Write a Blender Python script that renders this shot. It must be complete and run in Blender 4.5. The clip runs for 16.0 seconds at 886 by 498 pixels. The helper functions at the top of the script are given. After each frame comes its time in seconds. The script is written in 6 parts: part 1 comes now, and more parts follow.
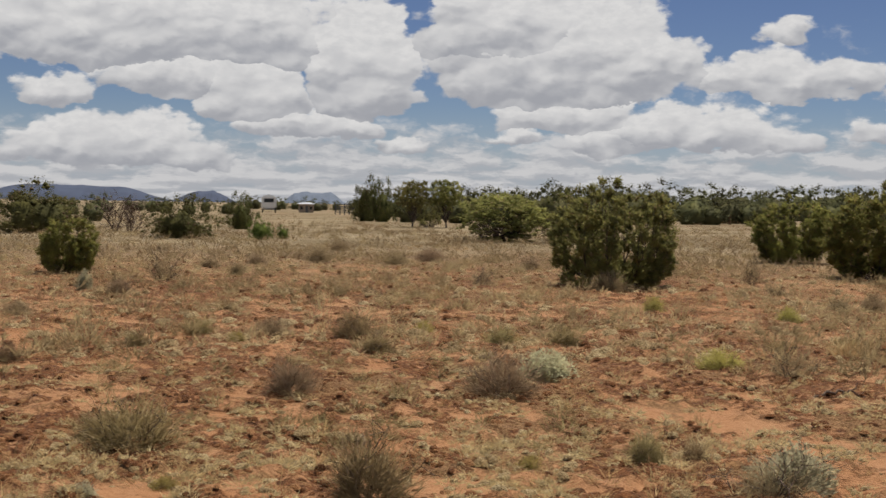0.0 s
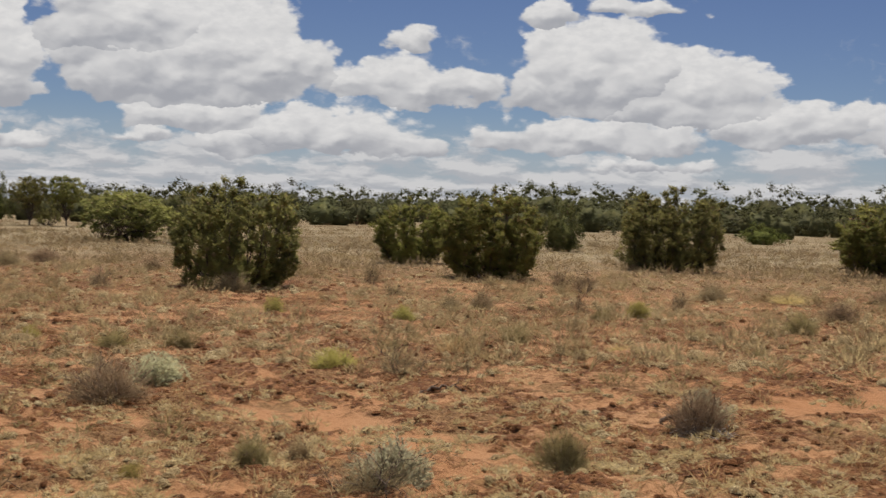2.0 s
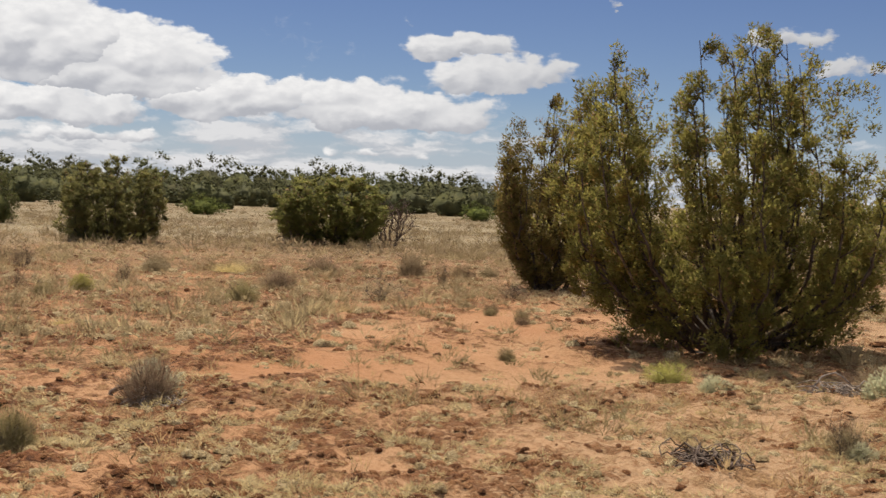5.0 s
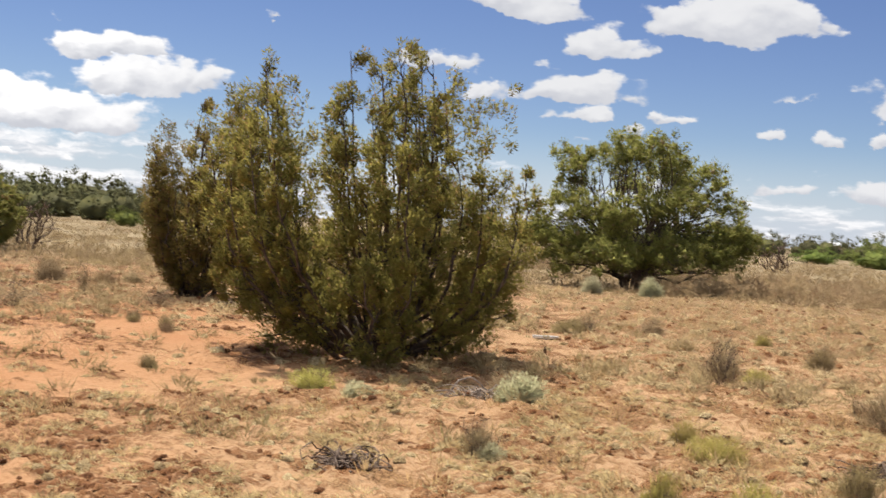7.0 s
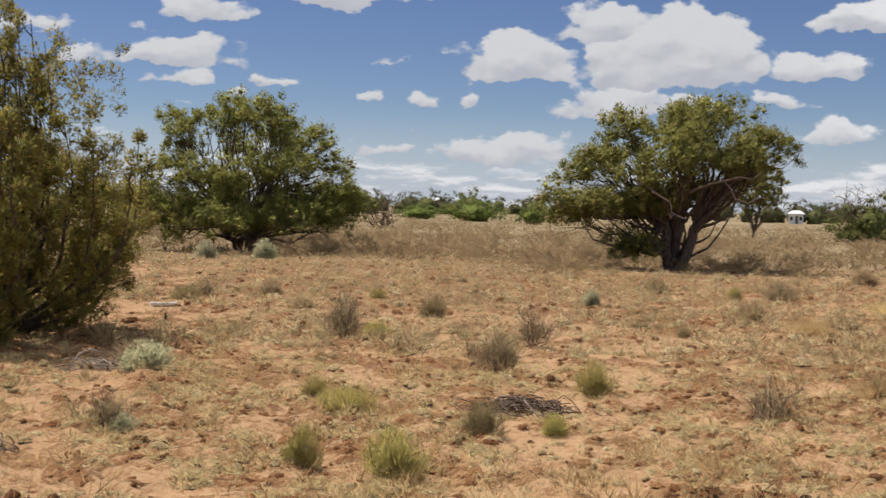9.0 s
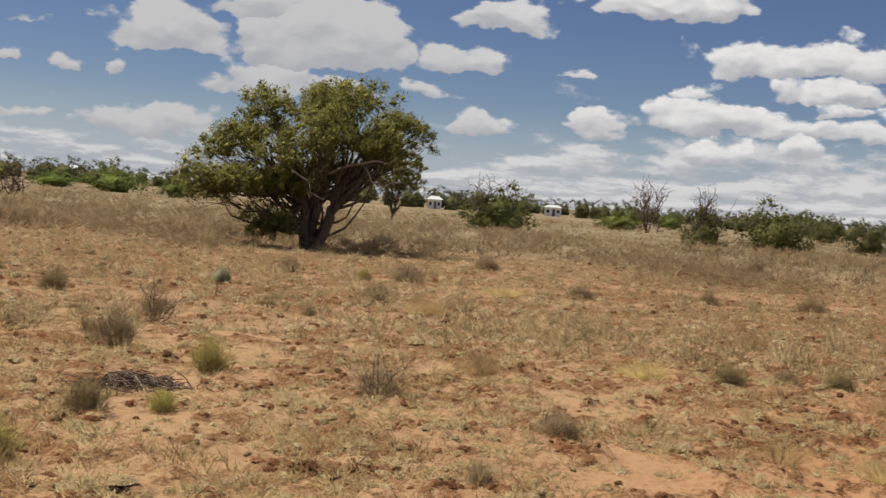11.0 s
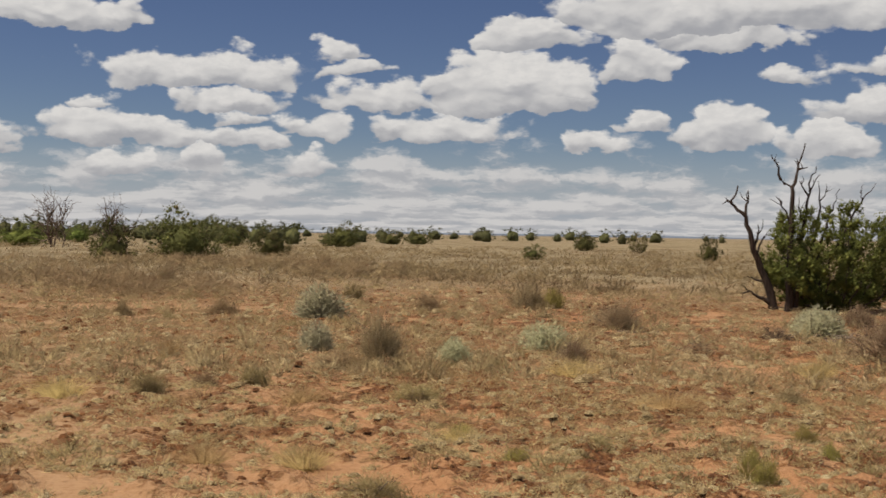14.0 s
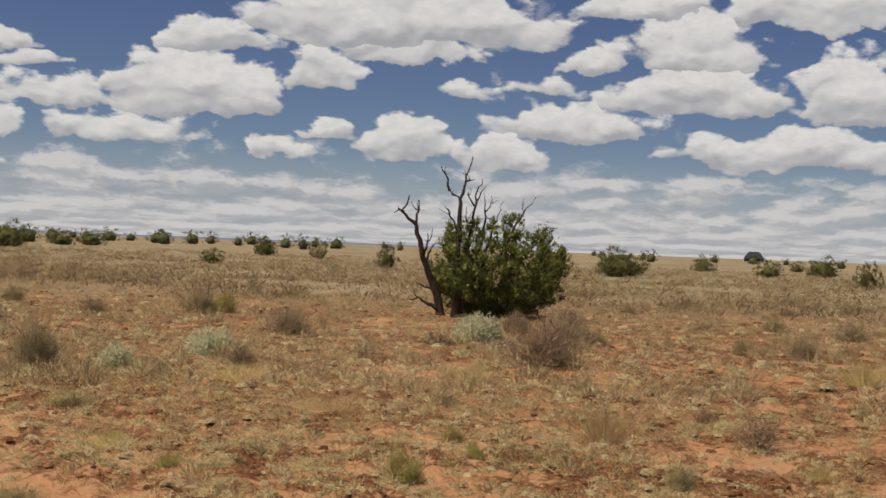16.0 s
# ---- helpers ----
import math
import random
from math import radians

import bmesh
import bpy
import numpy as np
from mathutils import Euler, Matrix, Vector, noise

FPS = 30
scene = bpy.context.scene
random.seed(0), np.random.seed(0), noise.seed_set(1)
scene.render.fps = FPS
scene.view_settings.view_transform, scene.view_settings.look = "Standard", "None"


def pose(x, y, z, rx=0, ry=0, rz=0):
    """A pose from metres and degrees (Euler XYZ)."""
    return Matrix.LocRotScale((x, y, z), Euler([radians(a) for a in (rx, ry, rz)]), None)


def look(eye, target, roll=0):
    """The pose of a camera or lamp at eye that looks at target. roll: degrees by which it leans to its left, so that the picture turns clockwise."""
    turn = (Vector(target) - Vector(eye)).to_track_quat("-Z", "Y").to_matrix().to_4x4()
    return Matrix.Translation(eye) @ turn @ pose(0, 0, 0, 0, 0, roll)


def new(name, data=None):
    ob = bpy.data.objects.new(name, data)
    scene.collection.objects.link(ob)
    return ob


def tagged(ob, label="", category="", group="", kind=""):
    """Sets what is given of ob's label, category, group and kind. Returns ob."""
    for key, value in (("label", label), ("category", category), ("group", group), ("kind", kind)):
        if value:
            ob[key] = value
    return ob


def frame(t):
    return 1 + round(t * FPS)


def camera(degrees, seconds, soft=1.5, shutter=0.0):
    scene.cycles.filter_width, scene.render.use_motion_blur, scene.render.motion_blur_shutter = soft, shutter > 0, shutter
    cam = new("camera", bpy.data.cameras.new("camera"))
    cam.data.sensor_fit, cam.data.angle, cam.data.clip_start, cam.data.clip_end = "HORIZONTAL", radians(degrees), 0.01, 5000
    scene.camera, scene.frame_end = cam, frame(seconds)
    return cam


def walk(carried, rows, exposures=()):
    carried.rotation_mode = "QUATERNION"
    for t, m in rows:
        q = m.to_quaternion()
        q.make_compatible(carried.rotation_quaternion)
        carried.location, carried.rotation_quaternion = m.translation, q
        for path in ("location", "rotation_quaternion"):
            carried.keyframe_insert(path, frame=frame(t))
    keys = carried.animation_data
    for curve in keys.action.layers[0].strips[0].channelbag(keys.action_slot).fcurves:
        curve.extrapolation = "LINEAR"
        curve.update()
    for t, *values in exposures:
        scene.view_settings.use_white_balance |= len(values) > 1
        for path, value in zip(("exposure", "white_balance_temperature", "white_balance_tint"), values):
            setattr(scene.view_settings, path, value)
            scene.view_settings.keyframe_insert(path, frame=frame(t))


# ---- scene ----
cam = camera(40.0, 16.0, soft=1.5, shutter=0.18)
PATH = [
    (0, pose(0.000, 0.000, 1.650, 87.96, -0.92, 0.03)),
    (0.5, pose(0.054, 0.018, 1.653, 87.86, -0.97, -4.10)),
    (1, pose(0.108, 0.038, 1.656, 87.82, -0.79, -8.12)),
    (1.5, pose(0.164, 0.006, 1.660, 88.24, -1.03, -12.65)),
    (2, pose(0.166, 0.018, 1.661, 88.33, -1.61, -17.20)),
    (2.5, pose(0.126, 0.015, 1.652, 87.96, -0.36, -22.93)),
    (3, pose(0.105, 0.020, 1.667, 88.15, -1.22, -27.24)),
    (3.5, pose(0.094, 0.007, 1.657, 87.72, -1.08, -31.25)),
    (4, pose(0.033, -0.091, 1.675, 88.08, -1.21, -35.63)),
    (4.2, pose(0.020, -0.113, 1.678, 88.21, -1.22, -37.22)),
    (6.3, pose(0.076, -0.099, 1.646, 88.81, -2.23, -53.52)),
    (6.5, pose(0.081, -0.090, 1.630, 89.57, -1.99, -55.34)),
    (7, pose(0.092, -0.120, 1.640, 88.92, -3.64, -59.33)),
    (7.5, pose(0.054, -0.087, 1.631, 88.34, -0.63, -66.30)),
    (8, pose(0.012, -0.055, 1.623, 89.15, -2.03, -70.65)),
    (8.5, pose(0.008, -0.016, 1.615, 88.10, -0.70, -73.85)),
    (9, pose(0.016, -0.022, 1.609, 87.98, -1.35, -77.66)),
    (9.5, pose(0.005, -0.103, 1.613, 87.27, -1.79, -82.72)),
    (9.7, pose(0.015, -0.131, 1.620, 87.50, -1.56, -84.39)),
    (11.8, pose(-0.043, -0.248, 1.619, 88.14, -2.10, -101.71)),
    (12, pose(-0.035, -0.242, 1.621, 88.29, -0.59, -103.92)),
    (12.5, pose(-0.012, -0.232, 1.615, 88.19, -0.85, -108.60)),
    (13, pose(-0.009, -0.241, 1.633, 88.71, -0.90, -113.37)),
    (13.5, pose(-0.046, -0.214, 1.615, 89.01, -1.22, -117.52)),
    (14, pose(-0.074, -0.210, 1.619, 89.32, -0.87, -121.55)),
    (14.5, pose(-0.091, -0.187, 1.627, 89.95, -0.62, -125.73)),
    (15, pose(-0.108, -0.206, 1.614, 89.82, -0.28, -129.66)),
    (15.5, pose(-0.173, -0.299, 1.609, 90.49, -0.63, -133.39)),
    (16, pose(-0.227, -0.306, 1.626, 89.94, -2.14, -136.44)),
]
EXPOSURES = [(0, -0.17, 6600, 10.5), (2, -0.12, 6620, 10.5), (4, -0.05, 6620, 10.5), (6.5, 0.60, 6600, 10.5), (7.5, 0.64, 6560, 10.5), (8, 0.44, 6480, 10.5), (9, 0.26, 6470, 10.5), (9.7, 0.20, 6500, 10.5),
             (12, -0.10, 6760, 10.5), (16, -0.18, 6800, 10.5)]
walk(cam, PATH, EXPOSURES)

# ---------------------------------------------------------------- sky, clouds and sun
SUN_ELEVATION, SUN_BEARING = 65.0, 24.0   # bearing clockwise from +y

CLOUDS_NORTH = [
    (-18, 4.81, 2.4, 1.37), (-15, 2.2, 6, 2.17), (-13.4, 7.25, 10.8, 3.89), (-12.9, 5.38, 3.6, 1.83), (-9, 4.56, 2.7, 3.2),
    (-6, 3.23, 4, 1.26), (-3.9, 5.32, 3, 4.69), (-2.4, 2.53, 2.2, 0.8), (3.1, 3.09, 1.6, 0.57), (3.6, 7.5, 5.2, 4.6), (5.4, 5.98, 7.1, 4.69),
    (6.1, 3.91, 4.6, 1.6), (8.1, 2.82, 3.6, 1.37), (11.6, 3.09, 7.3, 1.83), (12.8, 7.94, 0.3, 0.3), (15.4, 7.82, 1.5, 1.03),
    (15.6, 5.62, 4.7, 1.72), (22.3, 9.01, 1.6, 1.26), (24, 3.42, 6.3, 1.49), (24.4, 5.89, 5.2, 3.66),
]
CLOUDS_NORTH_EAST = [
    (25.8, 9.58, 2.7, 0.69), (27.1, 2.45, 3.2, 0.57), (28.7, 4.97, 4.6, 3.09), (33.3, 3.97, 4.7, 1.94), (39.9, 3.76, 6.2, 1.83),
    (40, 1.99, 1.8, 0.46), (41.5, 8.15, 0.6, 0.32), (43.4, 6.95, 3, 0.98), (45.3, 5.48, 4.4, 1.42), (51, 9.14, 0.6, 0.34),
    (58.7, 7.46, 1.6, 0.57), (60.6, 6.35, 0.9, 0.69), (62.6, 7.98, 1.3, 0.46), (62.7, 10.33, 3, 1.6), (65.1, 6.33, 3.8, 1.14),
    (65.4, 4.53, 1.3, 0.46), (65.5, 5.63, 1.7, 0.55), (66.3, 8.63, 2.2, 1.14), (67.8, 4.95, 0.9, 0.48),
]
CLOUDS_EAST = [
    (69.9, 5.66, 1, 0.32), (72.2, 9.74, 4.1, 2.4), (74.2, 5.27, 1, 0.5), (74.8, 2.49, 1.7, 0.46), (75.4, 6.76, 1.4, 0.41),
    (76.8, 4.71, 0.9, 0.62), (78.7, 4.73, 0.8, 0.5), (80.5, 2.37, 4, 1.26), (80.8, 6.37, 3.1, 1.99), (85.2, 8.13, 2.8, 1.6),
    (85.5, 4.72, 2.9, 1.37), (88.4, 6.43, 4.6, 2.97), (89.3, 4.64, 1.9, 0.92), (93.3, 4.83, 1.3, 0.57), (94.9, 6.25, 2.3, 0.96),
    (95.6, 3.46, 1.7, 1.14), (96.9, 8.32, 2.3, 1.26), (100.2, 6.4, 1.2, 0.53), (100.7, 3.74, 1.6, 0.96),
]
CLOUDS_SOUTH_EAST = [
    (103.8, 9.39, 4.5, 1.49), (105.5, 5.78, 1, 0.64), (106.3, 4.26, 4.6, 1.49), (106.7, 2.84, 1.7, 1.08), (110.3, 7.09, 5.7, 1.6),
    (110.6, 3.04, 1.7, 1.1), (111.3, 5.74, 3.1, 1.14), (111.9, 4.97, 1.3, 0.55), (112.3, 4.05, 1.9, 0.87), (115, 2.78, 2.5, 0.92),
    (115.4, 4.52, 1.9, 1.08), (117, 8.28, 1.4, 0.8), (117.5, 7.49, 1.9, 0.82), (118.4, 6.1, 3.4, 1.14), (121.4, 4.71, 4, 1.1),
    (124.8, 6.4, 4.4, 2.63), (125.5, 8.87, 2.9, 1.56), (126.7, 6.63, 2.4, 1.65), (128.7, 4.22, 1.8, 0.92),
]
CLOUDS_SOUTH = [
    (130.5, 5.24, 1.6, 0.73), (130.8, 7.76, 2.1, 1.6), (134, 8.99, 4, 1.42), (134.1, 10.03, 8.2, 2.86), (134.2, 4.6, 2.4, 1.83),
    (137.5, 7.14, 2.1, 0.69), (139.4, 4.17, 2.8, 1.49), (141.2, 7.5, 1.7, 0.69), (142.1, 5.64, 4.3, 1.65), (143.1, 8.67, 1.8, 1.1),
    (145.1, 11.22, 3.4, 1.14), (147.8, 8.98, 3.7, 2.29), (148, 7.08, 5.3, 1.83), (152.1, 4.52, 5.9, 1.6), (152.9, 10.85, 4.7, 1.83),
    (154.8, 6.89, 2.6, 2.97),
]
world = bpy.data.worlds.new("sky")
scene.world = world
world.use_nodes = True
wt = world.node_tree


class Nodes:
    """Short writing for node trees: a node of a kind with its inputs linked or set."""

    def __init__(self, tree):
        self.tree = tree

    def put(self, socket, value):
        if isinstance(value, bpy.types.NodeSocket):
            self.tree.links.new(value, socket)
        elif value is not None:
            socket.default_value = value

    def node(self, kind, *values):
        n = self.tree.nodes.new(kind)
        for socket, value in zip(n.inputs, values):
            self.put(socket, value)
        return n

    def math(self, op, a, b=None, c=None, clamp=False):
        n = self.node("ShaderNodeMath", a, b, c)
        n.operation, n.use_clamp = op, clamp
        return n.outputs[0]

    def vec(self, op, a, b=None, c=None):
        n = self.node("ShaderNodeVectorMath", a, b, c)
        n.operation = op
        return n.outputs[1] if op in ("LENGTH", "DOT_PRODUCT") else n.outputs[0]

    def noise(self, vector, scale, detail=4.0, rough=0.55, distortion=0.0, colour=False):
        n = self.tree.nodes.new("ShaderNodeTexNoise")
        self.put(n.inputs["Vector"], vector)
        n.inputs["Scale"].default_value, n.inputs["Detail"].default_value = scale, detail
        n.inputs["Roughness"].default_value, n.inputs["Distortion"].default_value = rough, distortion
        return n.outputs[1 if colour else 0]

    def ramp(self, value, low, high, to_low=0.0, to_high=1.0, smooth=True):
        n = self.tree.nodes.new("ShaderNodeMapRange")
        n.interpolation_type = "SMOOTHSTEP" if smooth else "LINEAR"
        for socket, v in zip(n.inputs, (value, low, high, to_low, to_high)):
            self.put(socket, v)
        return n.outputs[0]

    def mix(self, factor, a, b, blend="MIX"):
        n = self.tree.nodes.new("ShaderNodeMix")
        n.data_type, n.blend_type, n.clamp_factor = "RGBA", blend, True
        self.put(n.inputs[0], factor), self.put(n.inputs[6], a), self.put(n.inputs[7], b)
        return n.outputs[2]


w = Nodes(wt)
blue = w.node("ShaderNodeTexSky")
blue.sky_type, blue.sun_disc = "NISHITA", False
blue.sun_elevation, blue.sun_rotation = radians(SUN_ELEVATION), radians(SUN_BEARING)
blue.altitude, blue.air_density, blue.dust_density, blue.ozone_density = 2000, 1.0, 0.3, 3.0
way = w.node("ShaderNodeTexCoord").outputs["Generated"]
split = w.node("ShaderNodeSeparateXYZ", way)
# bearing with its seam behind the path, and elevation, both in degrees
turned = w.node("ShaderNodeVectorRotate", way)
turned.rotation_type = "Z_AXIS"
turned.inputs["Angle"].default_value = radians(65.0)
ts = w.node("ShaderNodeSeparateXYZ", turned.outputs[0])
bearing = w.math("MULTIPLY_ADD", w.math("ARCTAN2", ts.outputs[0], ts.outputs[1]), 57.29578, 65.0)
height = w.math("MULTIPLY", w.math("ARCSINE", split.outputs[2]), 57.29578)
flat = w.node("ShaderNodeCombineXYZ", bearing, height, 0.0).outputs[0]
# billows: the outline of every cloud is pushed about by noise at two scales
wide = w.vec("MULTIPLY", flat, (0.55, 0.95, 1.0))
ALL_CLOUDS = CLOUDS_NORTH + CLOUDS_NORTH_EAST + CLOUDS_EAST + CLOUDS_SOUTH_EAST + CLOUDS_SOUTH
billow = w.vec("SUBTRACT", w.noise(wide, 0.50, 4.0, 0.50, colour=True), (0.5, 0.5, 0.5))
curl = w.vec("SUBTRACT", w.noise(wide, 1.9, 5.0, 0.58, colour=True), (0.5, 0.5, 0.5))
push = w.vec("ADD", w.vec("MULTIPLY", billow, (3.0, 1.6, 0.0)), w.vec("MULTIPLY", curl, (1.1, 0.8, 0.0)))


def clouds_at(at):
    """How deep a place of the sky lies inside the nearest cloud, in degrees (flat bases, heaped tops), and how high in its cloud."""
    most = None
    for az, el, half, tall in ALL_CLOUDS:
        local = w.vec("MULTIPLY_ADD", at, (1 / half, 1 / tall, 0.0), (-az / half, -el / tall, 0.0))
        under = w.vec("MULTIPLY", local, (1.0, -3.0, 0.0))
        far = w.vec("LENGTH", w.vec("MAXIMUM", local, under))
        inside = w.math("MULTIPLY_ADD", far, -tall ** 0.7, tall ** 0.7)
        up = w.vec("DOT_PRODUCT", local, (0.0, 1.0, 0.0))
        both = w.node("ShaderNodeCombineXYZ", inside, w.math("MULTIPLY_ADD", up, 0.12, inside), 0.0).outputs[0]
        most = both if most is None else w.vec("MAXIMUM", most, both)
    parts = w.node("ShaderNodeSeparateXYZ", most)
    return parts.outputs[0], w.math("MULTIPLY", w.math("SUBTRACT", parts.outputs[1], parts.outputs[0]), 8.3)


def puffs(at, scale):
    """Rounded heads, 1 in the middle of each and 0 between them."""
    v = wt.nodes.new("ShaderNodeTexVoronoi")
    v.voronoi_dimensions, v.feature = "2D", "SMOOTH_F1"
    w.put(v.inputs["Vector"], at)
    v.inputs["Scale"].default_value, v.inputs["Smoothness"].default_value = scale, 0.25
    return w.math("MULTIPLY_ADD", v.outputs["Distance"], -1.35, 1.0)


at = w.vec("ADD", flat, push)
# heads are looked up on a gently bent sheet, and again a little higher to find their lit side
sheet = w.vec("ADD", w.vec("MULTIPLY", flat, (0.75, 1.15, 0.0)), w.vec("MULTIPLY", billow, (1.6, 1.6, 0.0)))
sheet = w.vec("ADD", sheet, w.vec("MULTIPLY", curl, (0.45, 0.45, 0.0)))
heads = w.math("MULTIPLY_ADD", puffs(sheet, 1.45), 0.40, puffs(sheet, 0.62))
higher = w.math("MULTIPLY_ADD", puffs(w.vec("ADD", sheet, (-0.08, 0.22, 0.0)), 1.45), 0.40, puffs(w.vec("ADD", sheet, (-0.12, 0.42, 0.0)), 0.62))
lit = w.math("SUBTRACT", heads, higher)
depth, raised = clouds_at(at)
depth = w.math("MULTIPLY_ADD", w.math("SUBTRACT", heads, 0.75), 0.60, depth)
fine = w.noise(wide, 2.6, 5.0, 0.62)
ragged = w.math("SUBTRACT", fine, 0.5)
cover = w.ramp(w.math("MULTIPLY_ADD", ragged, 0.45, depth), -0.05, 0.22)
# the heaped tops are lit and the flat bases grey; within a cloud the upper side of every head is bright
shade = w.math("MULTIPLY_ADD", lit, -0.55, w.math("MULTIPLY", raised, -1.0))
shade = w.math("MULTIPLY_ADD", ragged, 0.5, shade)
shade = w.ramp(shade, -0.55, 0.42)
white = w.mix(w.ramp(fine, 0.35, 0.65), (6.9, 6.95, 7.05, 1), (7.8, 7.8, 7.8, 1))
open_east = w.math("MULTIPLY", w.ramp(bearing, 36.0, 54.0), w.ramp(bearing, 106.0, 90.0))
white = w.mix(w.math("MULTIPLY", open_east, 0.9), white, (5.1, 5.2, 5.4, 1))
cloud = w.mix(shade, white, (3.9, 4.05, 4.45, 1))
# far layers of cloud, seen edge on towards the horizon
low = w.math("MULTIPLY", w.math("LOGARITHM", w.math("ADD", w.math("MAXIMUM", height, 0.0), 0.7), 2.71828), 3.1)
layer = w.node("ShaderNodeCombineXYZ", w.math("MULTIPLY", bearing, 0.30), low, 0.0).outputs[0]
layer = w.vec("ADD", layer, w.vec("MULTIPLY", curl, (0.5, 0.5, 0.0)))
deck = w.noise(layer, 0.85, 5.0, 0.58)
deck_up = w.noise(w.vec("ADD", layer, (-0.1, 0.42, 0.0)), 0.85, 5.0, 0.58)
thick = w.math("ADD", deck, w.ramp(height, 0.8, 6.0, 0.13, -0.17))
thick = w.math("MULTIPLY_ADD", open_east, -0.13, thick)
deck_cover = w.ramp(thick, 0.44, 0.62, 0.0, 0.9)
deck_shade = w.ramp(w.math("SUBTRACT", deck, deck_up), -0.10, 0.10)
deck_colour = w.mix(deck_shade, (4.6, 4.75, 5.1, 1), (6.7, 6.7, 6.8, 1))
# unseen broken cloud high overhead, added over the whole sky to lift ambient light
dome = w.noise(w.vec("MULTIPLY", way, (3.0, 3.0, 6.0)), 1.0, 6.0, 0.6)
dome = w.math("MULTIPLY", w.ramp(dome, 0.44, 0.58), w.ramp(height, 12.0, 16.0))
clear = w.node("ShaderNodeHueSaturation")
for key, v in (("Hue", 0.515), ("Saturation", 1.10), ("Value", 0.58), ("Fac", 1.0)):
    clear.inputs[key].default_value = v
wt.links.new(blue.outputs[0], clear.inputs["Color"])
hazy = w.mix(w.ramp(height, 5.0, 0.0, 0.0, 0.8), clear.outputs[0], (3.9, 4.25, 5.15, 1))
total = w.mix(deck_cover, hazy, deck_colour)
total = w.mix(cover, total, cloud)
total = w.mix(dome, total, (7.4, 7.5, 7.6, 1))
wt.links.new(total, wt.nodes["Background"].inputs[0])
wt.nodes["Background"].inputs[1].default_value = 0.1

sun = new("sun", bpy.data.lights.new("sun", "SUN"))
sun.data.energy, sun.data.angle, sun.data.color = 3.65, radians(0.53), (1.0, 0.95, 0.87)
se, sb = radians(SUN_ELEVATION), radians(SUN_BEARING)
sun.matrix_world = look((100 * math.cos(se) * math.sin(sb), 100 * math.cos(se) * math.cos(sb), 100 * math.sin(se)), (0, 0, 0))

# ---------------------------------------------------------------- materials


def material(name, rough=0.9):
    m = bpy.data.materials.new(name)
    m.use_nodes = True
    b = m.node_tree.nodes["Principled BSDF"]
    b.inputs["Roughness"].default_value = rough
    b.inputs["Specular IOR Level"].default_value = 0.25
    return m, Nodes(m.node_tree), b


def leaf_material(name, dark, mid, light, dry=None, rough=0.7, glow=0.25, single=0.25, lump=4.0, leaning=0.0):
    """Foliage: every leaf its own tone, drifts of tone through the crown, some dry leaves, a little light let through."""
    m, n, b = material(name, rough)
    b.inputs["Specular IOR Level"].default_value = 0.08
    geo = n.node("ShaderNodeNewGeometry")
    drift = n.noise(n.node("ShaderNodeTexCoord").outputs["Object"], lump, 3.0)
    own = geo.outputs["Random Per Island"]
    t = n.math("ADD", n.math("MULTIPLY", own, single), n.math("MULTIPLY", n.ramp(drift, 0.3, 0.7), 1.1 - single))
    colour = n.mix(n.ramp(t, 0.0, 0.5), (*dark, 1), (*mid, 1))
    colour = n.mix(n.ramp(t, 0.55, 1.1), colour, (*light, 1))
    if dry:
        colour = n.mix(n.ramp(n.math("FRACT", n.math("MULTIPLY", own, 37.0)), 0.90, 0.94), colour, (*dry, 1))
    shift = n.node("ShaderNodeObjectInfo").outputs["Random"]
    hsv = n.node("ShaderNodeHueSaturation")
    n.put(hsv.inputs["Hue"], n.math("MULTIPLY_ADD", shift, 0.03, 0.485))
    n.put(hsv.inputs["Value"], n.math("MULTIPLY_ADD", shift, 0.3, 0.85))
    n.put(hsv.inputs["Color"], colour)
    n.put(b.inputs["Base Color"], hsv.outputs[0])
    if leaning:
        # sprays of scale leaves take the light as one tuft: their normals lean towards the tuft's own direction
        lean = n.node("ShaderNodeAttribute")
        lean.attribute_name = "lean"
        to_world = n.node("ShaderNodeVectorTransform", lean.outputs["Vector"])
        to_world.vector_type, to_world.convert_from, to_world.convert_to = "NORMAL", "OBJECT", "WORLD"
        soft = n.vec("ADD", n.vec("SCALE", geo.outputs["Normal"]), to_world.outputs[0])
        soft.node.inputs[0].links[0].from_node.inputs["Scale"].default_value = 1.0 - leaning
        toward = n.vec("NORMALIZE", soft)
        n.put(b.inputs["Normal"], toward)
    if glow:
        tr = n.node("ShaderNodeBsdfTranslucent", hsv.outputs[0])
        if leaning:
            n.put(tr.inputs["Normal"], n.vec("MULTIPLY", toward, (-1.0, -1.0, -1.0)))
        both = n.node("ShaderNodeMixShader", glow, b.outputs[0], tr.outputs[0])
        n.put(m.node_tree.nodes["Material Output"].inputs[0], both.outputs[0])
    return m


